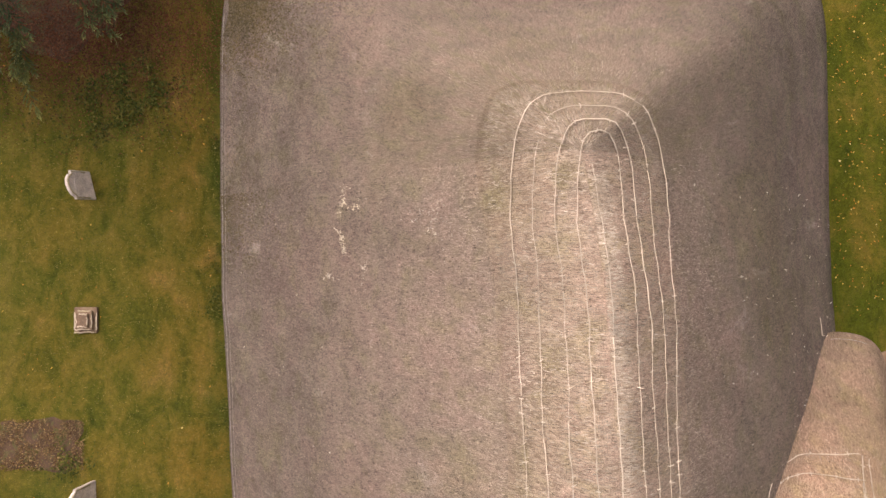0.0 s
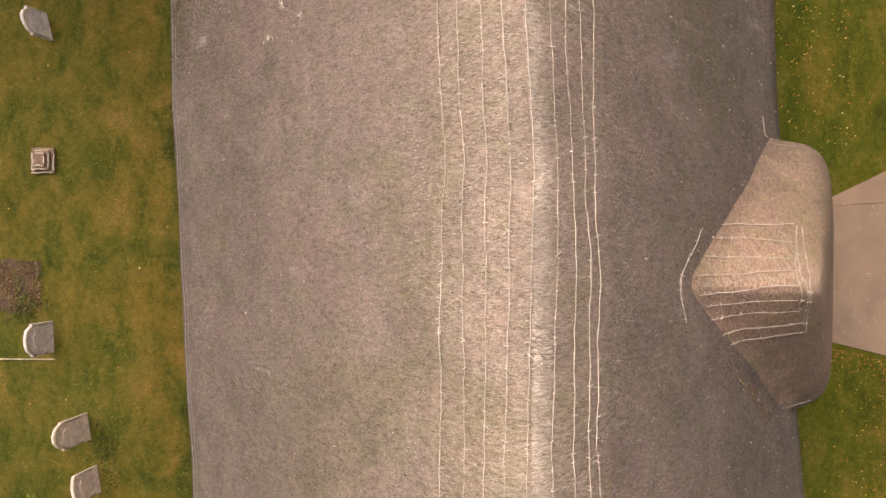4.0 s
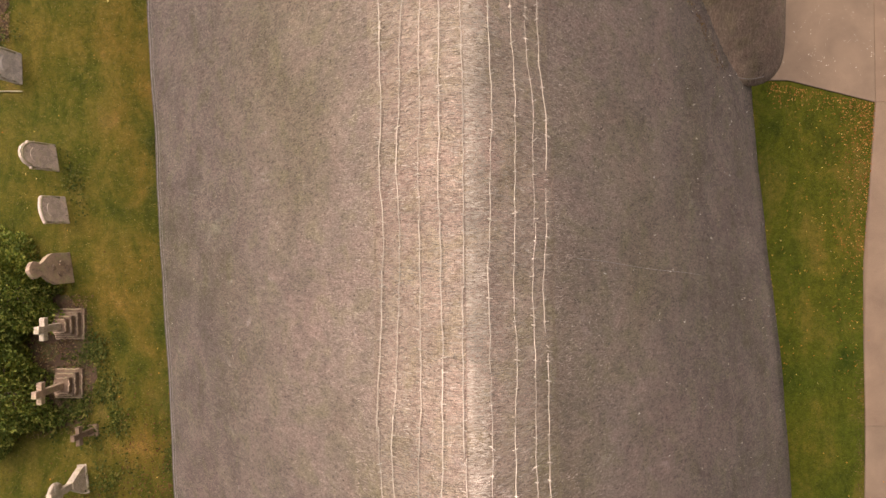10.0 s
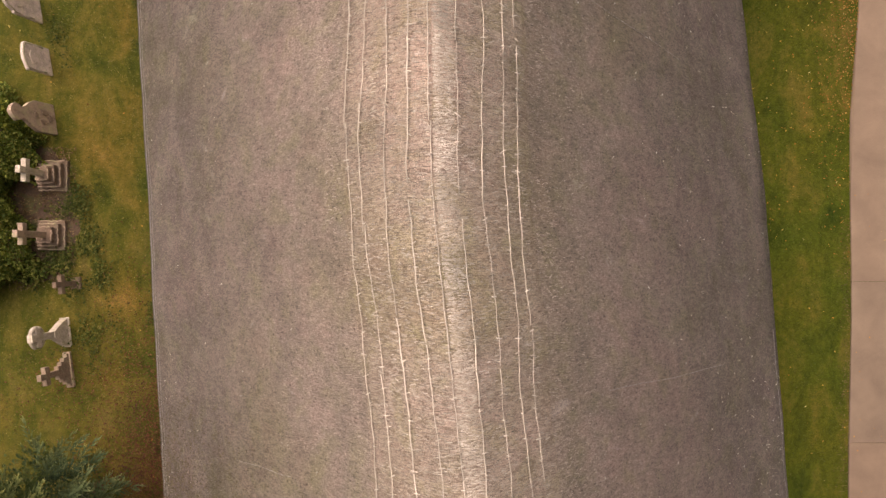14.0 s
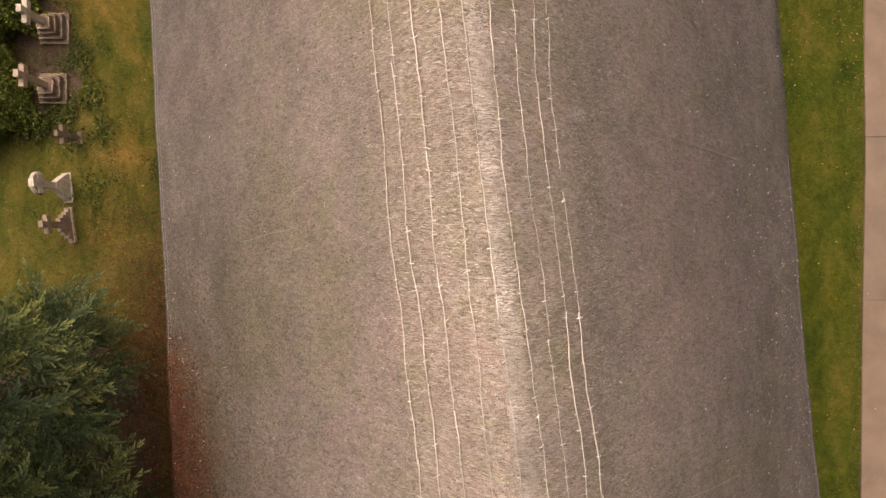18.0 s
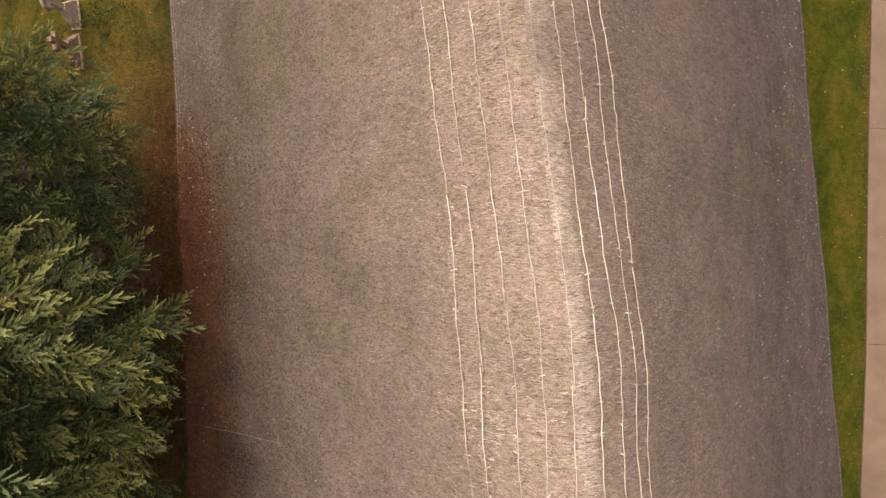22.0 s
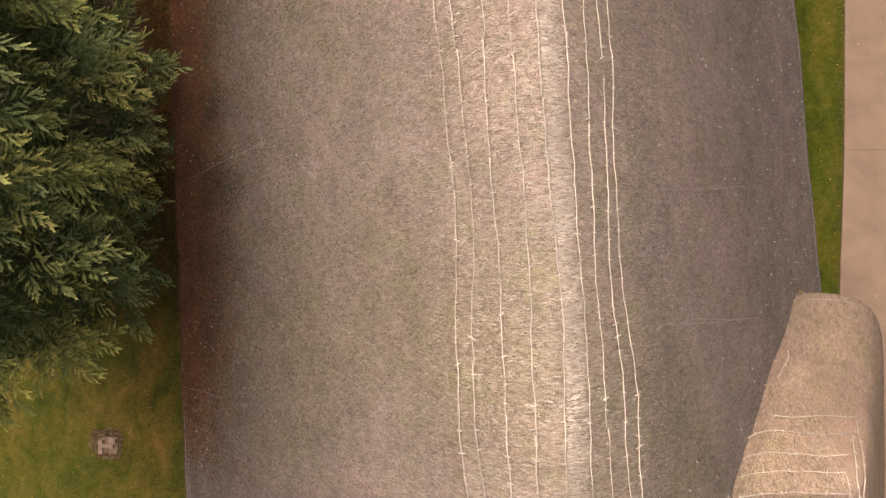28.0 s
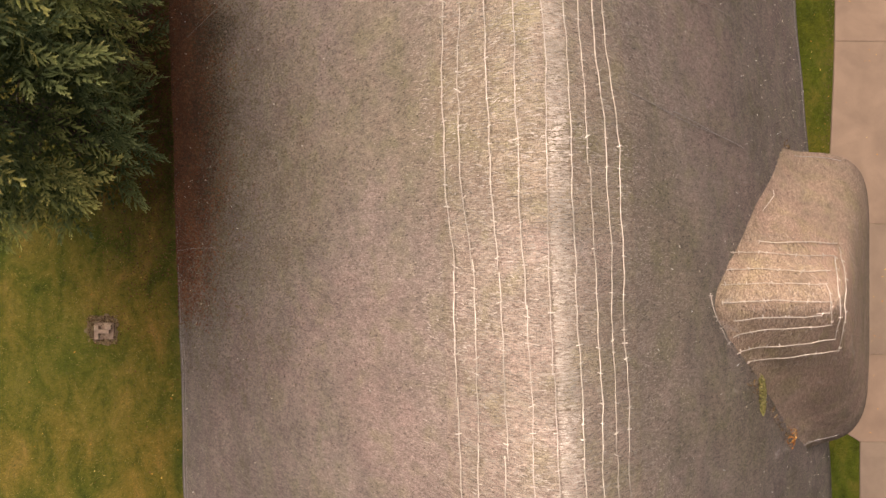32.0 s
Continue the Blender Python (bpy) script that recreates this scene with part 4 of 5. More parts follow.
# ---------------------------------------------------------------- gravestones
def headstone(x, y, w, h, lean, material, label, style="round", yaw=0.0, thick=0.11):
    st = empty("headstone", pose(x, y, float(ground_z(x, y)), 0, lean, yaw), label, "gravestone", "gravestones")
    pts = [(-w / 2, -0.2), (w / 2, -0.2)]
    if style == "round":
        sh = h * 0.78
        pts += [(w / 2, sh), (w / 2 - 0.05, sh + 0.02)]
        for a in np.linspace(0.15, np.pi - 0.15, 13):
            pts.append(((w / 2 - 0.06) * np.cos(a), sh + 0.02 + (h - sh) * np.sin(a)))
        pts += [(-w / 2 + 0.05, sh + 0.02), (-w / 2, sh)]
    elif style == "ogee":
        sh = h * 0.84
        for a in np.linspace(0, np.pi, 19):
            pts.append((w / 2 * np.cos(a), sh + (h - sh) * np.sin(a) ** 0.85))
    else:           # a broad body with shoulders and a disc head
        pts += [(w / 2, h * 0.42), (w * 0.38, h * 0.55), (w * 0.24, h * 0.64)]
        for a in np.linspace(-0.9, np.pi + 0.9, 15):
            pts.append((w * 0.26 * np.cos(a) * (1 + 0.06 * np.sin(5 * a)), h * 0.82 + w * 0.27 * np.sin(a) * (1 + 0.06 * np.cos(4 * a))))
        pts += [(-w * 0.24, h * 0.64), (-w * 0.38, h * 0.55), (-w / 2, h * 0.42)]
    pts = [(a + rng.normal(0, 0.004), b + (rng.normal(0, 0.005) if b > 0 else 0)) for a, b in pts]
    part("slab", slab_outline(bmesh.new(), pts, thick, 0.009), material, st)
    if style != "disc":
        # a moulded, lichened rim round the top and a sunk panel with a weathered raised boss
        top = [(a, b) for a, b in pts if b > h * 0.3]
        q = np.array([(w / 2, h * 0.22)] + top + [(-w / 2, h * 0.22)])
        q = np.c_[np.full(len(q), thick / 2 - 0.004), q[:, 0] * 0.9, (q[:, 1] - h * 0.22) * 0.94 + h * 0.22]
        v, f = tube(q, 0.016, 6)
        mesh_object("moulded_rim", v, f, LICHEN_STONE, st, smooth=True)
        blob = [(w * 0.22 * np.cos(a) * (1 + 0.2 * np.sin(3 * a)), h * 0.62 + h * 0.15 * np.sin(a)) for a in np.linspace(0, 6.28, 15)[:-1]]
        panel = slab_outline(bmesh.new(), blob, 0.02, 0.006)
        bmesh.ops.translate(panel, verts=panel.verts, vec=(thick / 2 + 0.004, 0, 0))
        part("carved_panel", panel, material, st)
    else:
        for dy, dz, fw, fh in ((-0.16, 0.3, 0.16, 0.12), (0.14, 0.24, 0.2, 0.17), (-0.02, 0.12, 0.24, 0.09), (0.02, 0.44, 0.18, 0.08)):
            flake = [(dy * w + fw * w * 0.5 * np.cos(a) * rng.uniform(0.6, 1.25), dz * h + fh * h * 0.5 * np.sin(a) * rng.uniform(0.6, 1.25)) for a in np.linspace(0, 6.28, 11)[:-1]]
            bm = slab_outline(bmesh.new(), flake, 0.05, 0.008)
            bmesh.ops.translate(bm, verts=bm.verts, vec=(thick / 2, 0, 0))
            part("flaked_carving", bm, MID_STONE, st)
    return st


headstone(-7.08, 1.32, 0.56, 0.62, -13, PALE_STONE, "pale weathered headstone leaning in the grass", "round", 14, 0.055)
headstone(-7.0, -4.75, 0.62, 0.66, -12, PALE_STONE, "broad pale headstone with a kerbed plot behind", "round", 2, 0.06)
headstone(-6.3, -6.5, 0.54, 0.88, -12, GREY_STONE, "grey-brown round-topped headstone with raised shoulders", "round", 9, 0.055)
headstone(-6.1, -7.53, 0.54, 0.68, -12, GREY_STONE, "lichened headstone with a curved top and carved panel", "ogee", 10, 0.055)
headstone(-6.02, -8.66, 0.6, 1.14, -10, BROWN_STONE, "brown headstone with shoulders and a round carved head", "disc", 9, 0.085)
kerb = empty("grave_kerb", pose(0, 0, 0), "thin pale stone kerb round a grave plot", "grave kerb")
part("kerb_stone", box(bmesh.new(), (-8.7, -5.2, -0.05), (-6.95, -5.175, 0.035), 0.008), LICHEN_STONE, kerb)


def stepped_base(parent, sizes, material):
    z = -0.05
    for w, d, h in sizes:
        part("step", box(bmesh.new(), (-d / 2, -w / 2, z), (d / 2, w / 2, z + h), 0.018, 0.006), material, parent)
        z += h
    return z


def worn_edges(parent, sizes, material):
    """Pale crumbling arrises left along the rims of worn steps."""
    z = -0.05
    for w, d, h in sizes:
        z += h
        c = np.array([(-d / 2, -w / 2), (d / 2, -w / 2), (d / 2, w / 2), (-d / 2, w / 2), (-d / 2, -w / 2)])
        t = np.linspace(0, 4, 41)
        q = np.stack([np.interp(t, np.arange(5), c[:, k]) for k in range(2)], 1) * 0.96 + rng.normal(0, 0.007, (41, 2))
        for a, b in ((0, 10), (11, 19), (21, 30), (32, 40)):
            if rng.random() < 0.85:
                v, f = tube(np.c_[q[a:b], np.full(b - a, z)], 0.016, 5, 0.7)
                mesh_object("worn_edge", v, f, material, parent, smooth=True)


def cross(x, y, steps, h, arm, bar, material, step_material, label, lean=0.0, yaw=0.0, ring=False, foot=0.0):
    c = empty("grave_cross", pose(x, y, float(ground_z(x, y)), 0, lean, yaw), label, "grave cross", "grave crosses")
    z = stepped_base(c, steps, step_material)
    if len(steps) > 1:
        worn_edges(c, steps, BROWN_STONE)
    t = bar * 0.8
    bm = bmesh.new()
    if foot:       # tapered foot
        pts = [(-foot / 2, z), (foot / 2, z), (foot * 0.42, z + 0.12), (bar / 2, z + 0.42), (-bar / 2, z + 0.42), (-foot * 0.42, z + 0.12)]
        slab_outline(bm, pts, t * 1.3, 0.012)
        part("foot", bm, material, c)
        bm = bmesh.new()
    za = h - arm * 0.55
    out = [(-bar / 2, z), (bar / 2, z), (bar / 2, za - bar / 2), (arm / 2, za - bar * 0.55), (arm / 2, za + bar * 0.55), (bar / 2, za + bar / 2),
           (bar * 0.55, h), (-bar * 0.55, h), (-bar / 2, za + bar / 2), (-arm / 2, za + bar * 0.55), (-arm / 2, za - bar * 0.55), (-bar / 2, za - bar / 2)]
    slab_outline(bm, out, t, 0.012)
    part("cross", bm, material, c)
    if ring:
        a = np.linspace(0, 2 * np.pi, 25)
        r = arm * 0.5
        v, f = tube(np.stack([np.zeros(25), r * np.cos(a), za + r * np.sin(a)], 1), 0.042, 6)
        mesh_object("ring", v, f, material, c, smooth=True)
    return c


cross(-5.98, -9.76, [(0.6, 0.56, 0.13), (0.48, 0.44, 0.13), (0.36, 0.33, 0.13), (0.26, 0.24, 0.12)], 1.2, 0.42, 0.12, CREAM_STONE, DARK_STONE, "pale stone cross on a brown stepped plinth")
cross(-6.0, -10.92, [(0.58, 0.54, 0.13), (0.44, 0.4, 0.13), (0.31, 0.28, 0.13)], 1.24, 0.4, 0.12, BROWN_STONE, DARK_STONE, "brown stone cross on a stepped plinth beside a bush")
cross(-5.56, -11.86, [(0.24, 0.22, 0.08)], 0.62, 0.36, 0.1, DARK_STONE, DARK_STONE, "small leaning brown grave cross in ivy", -8, 4)
cross(-5.76, -12.82, [(0.58, 0.2, 0.06)], 1.06, 0.36, 0.13, CREAM_STONE, CREAM_STONE, "lichened cream ringed cross on a flared foot", -4, 6, True, 0.54)
ladder = empty("grave_cross", pose(-5.68, -13.55, 0, 0, -4, 8), "brown cross rising from a thin stepped gable foot", "grave cross", "grave crosses")
outline = [(-0.32, -0.1), (0.32, -0.1)]
for q in range(4):
    outline += [(0.32 - 0.065 * q, 0.1 + 0.1 * q), (0.255 - 0.065 * q, 0.1 + 0.1 * q)]
outline += [(0.05, 0.66), (0.17, 0.66), (0.17, 0.78), (0.05, 0.78), (0.06, 0.92), (-0.06, 0.92), (-0.05, 0.78), (-0.17, 0.78), (-0.17, 0.66), (-0.05, 0.66)]
for q in range(3, -1, -1):
    outline += [(-0.255 + 0.065 * q, 0.1 + 0.1 * q), (-0.32 + 0.065 * q, 0.1 + 0.1 * q)]
part("cross", slab_outline(bmesh.new(), outline, 0.09, 0.01), MID_STONE, ladder)
part("step", box(bmesh.new(), (-0.07, -0.35, -0.04), (0.075, 0.35, 0.05), 0.015, 0.006), BROWN_STONE, ladder)
stump = empty("grave_plinth", pose(-7.15, -1.3, 0), "broken stepped stone plinth without its cross", "plinth")
stepped_base(stump, [(0.5, 0.44, 0.12), (0.38, 0.32, 0.07), (0.25, 0.2, 0.05)], DARK_STONE)
worn_edges(stump, [(0.5, 0.44, 0.12), (0.38, 0.32, 0.07), (0.25, 0.2, 0.05)], CREAM_STONE)
low = empty("grave_marker", pose(-4.92, -24.98, 0), "small low cross-shaped stone marker on bare soil", "grave marker")
part("base", box(bmesh.new(), (-0.19, -0.16, -0.03), (0.2, 0.17, 0.04), 0.012, 0.008), DARK_STONE, low)
part("cross_arm", box(bmesh.new(), (-0.17, -0.04, 0.03), (0.13, 0.04, 0.09), 0.012, 0.006), MID_STONE, low)
part("cross_arm", box(bmesh.new(), (0.04, 0.03, 0.03), (0.17, 0.14, 0.08), 0.012, 0.006), MID_STONE, low)
part("cross_arm", box(bmesh.new(), (-0.17, -0.15, 0.03), (-0.08, 0.12, 0.08), 0.012, 0.006), MID_STONE, low)


def patch(name, cx, cy, rx, ry, label, square=2.0, material=SOIL):
    """A low uneven mound of bare earth."""
    V, F = [(cx, cy, float(ground_z(cx, cy)) + 0.016)], []
    rings, seg = 7, 40
    ph = rng.random(4) * 6
    for i in range(1, rings + 1):
        for j in range(seg):
            a = 2 * np.pi * j / seg
            c, s = np.cos(a), np.sin(a)
            f = (abs(c) ** square + abs(s) ** square) ** (-1 / square)
            f *= 1 + 0.08 * np.sin(3 * a + ph[0]) + 0.06 * np.sin(7 * a + ph[1]) + 0.05 * np.sin(13 * a + ph[2])
            x, y = cx + rx * f * c * i / rings, cy + ry * f * s * i / rings
            V.append((x, y, float(ground_z(x, y)) + 0.014 * (1 - (i / rings) ** 4) + rng.normal(0, 0.004) - (0.02 if i == rings else 0)))
    for j in range(seg):
        k = (j + 1) % seg
        F.append((0, 1 + j, 1 + k))
        for i in range(rings - 1):
            F.append((1 + i * seg + j, 1 + (i + 1) * seg + j, 1 + (i + 1) * seg + k, 1 + i * seg + k))
    return tagged(mesh_object(name, V, F, material, smooth=True), label, "soil", kind="structure")


patch("soil_plot", -8.1, -3.75, 0.95, 0.55, "bare brown soil of a sunken grave plot", 6.0)
patch("soil_ring", -4.95, -24.95, 0.36, 0.33, "worn bare soil round a low marker", 2.0, DRY_SOIL)
patch("soil_under_conifer", -7.9, 5.7, 2.1, 1.9, "reddish bare soil and litter under a conifer")
patch("soil_under_tree", -4.9, -18.2, 1.0, 2.6, "reddish bare soil under conifers")
patch("soil_by_bush", -6.2, -10.6, 0.75, 1.5, "dark bare soil between grave crosses")


# ---------------------------------------------------------------- trees and bushes
def spray_crown(name, centers, normals, size, leaves, material, parent, droop=0.25, leaf=(0.045, 0.012), fan=0.9, flat=0.5):
    """Feathery sprays: from each point short twigs fan outwards, set with small leaves."""
    m = len(centers)
    n = m * leaves
    base = np.repeat(centers, leaves, 0)
    out = np.repeat(normals, leaves, 0)
    t = rng.random(n) ** 0.7
    ref = np.where(np.abs(out[:, 2:3]) > 0.9, np.array([[1.0, 0, 0]]), np.array([[0, 0, 1.0]]))
    u = np.cross(out, ref)
    u /= np.linalg.norm(u, axis=1)[:, None]
    v = np.cross(u, out)
    tilt = np.repeat(rng.normal(0, flat, m), leaves)
    uu = u * np.cos(tilt)[:, None] + v * np.sin(tilt)[:, None]
    vv = v * np.cos(tilt)[:, None] - u * np.sin(tilt)[:, None]
    sz = np.repeat(size * rng.uniform(0.6, 1.4, m), leaves)
    spread = (rng.random(n) * 2 - 1)
    pos = base + out * (sz * t * (1 - 0.45 * np.abs(spread)))[:, None] + uu * (sz * fan * 0.5 * spread * (0.35 + 0.65 * t))[:, None] + vv * (sz * 0.13 * rng.normal(0, 1, n))[:, None]
    pos[:, 2] -= droop * sz * t * t
    d = out + uu * (spread * 1.1)[:, None] + rng.normal(0, 0.2, (n, 3))
    d /= np.linalg.norm(d, axis=1)[:, None]
    w = np.cross(d, rng.normal(0, 0.35, (n, 3)) + vv)
    w /= np.linalg.norm(w, axis=1)[:, None] + 1e-9
    L = leaf[0] * rng.uniform(0.6, 1.5, n)[:, None]
    W = leaf[1] * rng.uniform(0.7, 1.3, n)[:, None]
    V = np.stack([pos, pos + d * L * 0.5 + w * W, pos + d * L, pos + d * L * 0.5 - w * W], 1).reshape(-1, 3)
    F = np.arange(n)[:, None] * 4 + np.arange(4)[None]
    return mesh_object(name, V, F, material, parent, kind="stuff")


def fronds(name, root, d, length, tone, material, parent, twigs=12, needles=5):
    """Flat feathery fronds: a stem, twigs to both sides, and needles along each twig. UV: nearness to the tip, tone."""
    n = len(root)
    ref = np.array([[0.0, 0.0, 1.0]]) + rng.normal(0, 0.35, (n, 3))
    side = np.cross(d, ref)
    side /= np.linalg.norm(side, axis=1)[:, None]
    up = np.cross(side, d)
    u = (np.arange(twigs) + 0.5)[None] / twigs + rng.normal(0, 0.02, (n, twigs))
    wing = np.where(np.arange(twigs) % 2, 1.0, -1.0)[None]
    ang = np.radians(44) * np.clip(1.2 - u, 0.05, 1) * wing + rng.normal(0, 0.12, (n, twigs))
    tl = length[:, None] * (0.22 + 0.2 * np.clip(1 - u, 0, 1) ** 0.8 * np.clip(u * 5, 0.2, 1)) * rng.uniform(0.7, 1.25, (n, twigs))
    L = length[:, None]
    stem = root[:, None] + d[:, None] * (L * u)[..., None] - np.array([0, 0, 1.0]) * (0.22 * L * u * u)[..., None]
    td = d[:, None] * np.cos(ang)[..., None] + side[:, None] * np.sin(ang)[..., None] + up[:, None] * rng.normal(0.05, 0.15, (n, twigs))[..., None]
    td /= np.linalg.norm(td, axis=2)[..., None]
    tn = np.cross(td, np.broadcast_to(up[:, None], td.shape))
    w = (np.arange(needles) + 0.5) / needles
    wing2 = np.where(np.arange(needles) % 2, 1.0, -1.0)
    pos = stem[:, :, None] + td[:, :, None] * (tl[..., None] * w)[..., None]
    pos[..., 2] -= 0.12 * tl[..., None] * w * w
    sw = wing2 * np.clip(1.15 - w, 0.05, 1) * 0.6
    nd = td[:, :, None] * np.cos(sw)[..., None] + tn[:, :, None] * np.sin(sw)[..., None]
    nd = nd + rng.normal(0, 0.1, nd.shape)
    pos, nd = pos.reshape(-1, 3), nd.reshape(-1, 3)
    nd /= np.linalg.norm(nd, axis=1)[:, None]
    m = len(pos)
    flat = np.repeat(up, twigs * needles, 0) + rng.normal(0, 0.3, (m, 3))
    wd = np.cross(nd, flat)
    wd /= np.linalg.norm(wd, axis=1)[:, None] + 1e-9
    nl = 0.034 * rng.uniform(0.7, 1.3, m)[:, None]
    nw = 0.0095 * rng.uniform(0.7, 1.3, m)[:, None]
    V = np.stack([pos - wd * nw * 0.6, pos + nd * nl * 0.55 - wd * nw, pos + nd * nl, pos + nd * nl * 0.55 + wd * nw], 1).reshape(-1, 3)
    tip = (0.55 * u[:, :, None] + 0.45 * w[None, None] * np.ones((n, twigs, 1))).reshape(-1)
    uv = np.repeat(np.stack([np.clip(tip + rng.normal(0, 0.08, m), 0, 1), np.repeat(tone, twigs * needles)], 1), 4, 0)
    # the shoots themselves, tapering to a point
    a = stem.reshape(-1, 3)
    e = (stem + td * tl[..., None]).reshape(-1, 3)
    e[:, 2] -= 0.12 * tl.reshape(-1)
    k = len(a)
    mid = a * 0.45 + e * 0.55
    mid[:, 2] += 0.03 * tl.reshape(-1)
    wd = tn.reshape(-1, 3) / (np.linalg.norm(tn.reshape(-1, 3), axis=1)[:, None] + 1e-9) * (0.019 * rng.uniform(0.7, 1.3, k))[:, None]
    S = np.stack([a - wd * 0.5, mid - wd, e, mid + wd, a + wd * 0.5], 1)
    S = S[:, [0, 1, 2, 3]].reshape(-1, 3)
    su = np.repeat(np.repeat(tone, twigs)[:, None], 4, 1)
    st = np.stack([0.55 * u.reshape(-1), 0.55 * u.reshape(-1) + 0.22, 0.55 * u.reshape(-1) + 0.45, 0.55 * u.reshape(-1) + 0.22], 1)
    suv = np.stack([st, su], -1).reshape(-1, 2)
    V, uv = np.concatenate([V, S]), np.concatenate([uv, suv])
    return mesh_object(name, V, np.arange(m + k)[:, None] * 4 + np.arange(4)[None], material, parent, kind="stuff", uvs=uv)


def conifer(x, y, h, radius, label, needles, shape=(0.66, 0.75, 0.83, 0.93, 1.0, 0.92, 0.6, 0.06), group="conifers beside the roof", nc=230, rise=0.8):
    t = empty("conifer_tree", pose(0, 0, 0), label, "tree", group)
    z = np.linspace(-0.2, h * 0.95, 14)
    v, f = tube(np.stack([x + 0.08 * np.sin(z), y + 0.06 * np.cos(z * 1.3), z], 1), 0.26, 9, 0.12)
    mesh_object("trunk", v, f, BARK, t, smooth=True)
    limbs = []
    zs = np.array([0.4, 1.6, 3.8, 5.2, 6.6, 8.2, 10.2, h])
    zs = zs * h / 12.0
    prof = np.array(shape) * radius
    count = 110
    for i in range(count):
        zz = 0.8 + (h - 1.3) * (i / count)
        a = i * 2.399 + rng.normal(0, 0.3)
        r = np.interp(zz, zs, prof) * rng.uniform(0.3, 0.5)
        tt = np.linspace(0, 1, 6)
        pts = np.stack([x + np.cos(a) * r * tt, y + np.sin(a) * r * tt, zz + 0.35 * tt - 0.5 * tt ** 2 + 0.1 * np.sin(3 * tt + i)], 1)
        limbs.append(tube(pts, 0.035, 5, 0.25))
    v, f = join_pieces(limbs)
    mesh_object("limb", v, f, BARK, t, smooth=True, kind="stuff")
    # branch ends carry groups of flat fronds, with dark gaps between the groups
    per = 8
    c = np.arange(nc)
    bz = 0.7 + (h - 0.9) * ((c + rng.random(nc)) / nc) ** rise
    ba = c * 2.399 + rng.normal(0, 0.25, nc)
    br = np.interp(bz, zs, prof) * rng.uniform(0.7, 1.1, nc)
    tone = np.repeat(rng.random(nc), per)
    n = nc * per
    a0 = np.repeat(ba, per)
    r0 = np.maximum(np.repeat(br, per) - 0.62 + rng.normal(0, 0.12, n), 0.02)
    a1 = a0 + rng.normal(0, 0.5, n)
    root = np.stack([x + np.cos(a0) * r0, y + np.sin(a0) * r0, np.repeat(bz, per) + rng.normal(0, 0.13, n)], 1)
    root[:, :2] += rng.normal(0, 0.15, (n, 2))
    pitch = rng.normal(0.22, 0.25, n)
    d = np.stack([np.cos(a1) * np.cos(pitch), np.sin(a1) * np.cos(pitch), np.sin(pitch)], 1)
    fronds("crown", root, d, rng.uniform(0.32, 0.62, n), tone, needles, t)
    # inner foliage, which closes the crown; its darker colour paints shade into the gaps
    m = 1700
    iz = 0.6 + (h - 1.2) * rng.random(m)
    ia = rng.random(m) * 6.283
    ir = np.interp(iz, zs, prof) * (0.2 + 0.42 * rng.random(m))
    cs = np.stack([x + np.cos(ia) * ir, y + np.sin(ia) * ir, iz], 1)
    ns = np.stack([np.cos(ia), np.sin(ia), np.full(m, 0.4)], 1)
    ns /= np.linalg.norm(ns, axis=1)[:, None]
    spray_crown("inner_foliage", cs, ns, 0.5, 22, INNER_SHADED, t, leaf=(0.08, 0.022))
    return t


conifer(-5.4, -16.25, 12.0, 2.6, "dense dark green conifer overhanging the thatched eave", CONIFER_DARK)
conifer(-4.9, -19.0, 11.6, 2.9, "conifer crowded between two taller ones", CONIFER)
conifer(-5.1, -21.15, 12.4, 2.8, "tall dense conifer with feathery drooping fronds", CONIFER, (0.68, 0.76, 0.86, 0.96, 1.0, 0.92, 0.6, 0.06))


def bush(name, cx, cy, rx, ry, h, material, label, leaves, size=0.06, category="bush"):
    b = empty(name, pose(0, 0, 0), label, category, "churchyard bushes")
    stems = []
    for i in range(9):
        a = rng.random() * 6.28
        r = rng.random() ** 0.5
        ex, ey = cx + rx * 0.8 * r * np.cos(a), cy + ry * 0.8 * r * np.sin(a)
        tt = np.linspace(0, 1, 5)
        stems.append(tube(np.stack([cx + (ex - cx) * tt, cy + (ey - cy) * tt, -0.05 + h * 0.85 * tt ** 0.7], 1), 0.025, 5, 0.4))
    v, f = join_pieces(stems)
    mesh_object("stem_cluster", v, f, BARK, b, smooth=True)
    n = leaves
    d = rng.normal(0, 1, (n, 3))
    d[:, 2] = np.abs(d[:, 2]) * 1.1
    d /= np.linalg.norm(d, axis=1)[:, None]
    lump = 1 + 0.16 * np.sin(5 * d[:, 0] + 3 * d[:, 1] + cx) + 0.13 * np.sin(9 * d[:, 1] - 7 * d[:, 2]) + 0.08 * np.sin(14 * d[:, 0] + 11 * d[:, 1])
    r = lump * (1 - 0.35 * rng.random(n) ** 2)
    pos = np.stack([cx + rx * d[:, 0] * r, cy + ry * d[:, 1] * r, 0.05 + h * d[:, 2] * r], 1)
    dirs = d + rng.normal(0, 0.7, (n, 3))
    dirs /= np.linalg.norm(dirs, axis=1)[:, None]
    w = np.cross(dirs, rng.normal(0, 1, (n, 3)))
    w /= np.linalg.norm(w, axis=1)[:, None]
    L = size * rng.uniform(0.6, 1.5, n)[:, None]
    V = np.stack([pos, pos + dirs * L * 0.5 + w * L * 0.36, pos + dirs * L, pos + dirs * L * 0.5 - w * L * 0.36], 1).reshape(-1, 3)
    F = np.arange(n)[:, None] * 4 + np.arange(4)[None]
    mesh_object("crown", V, F, material, b, kind="stuff")
    return b


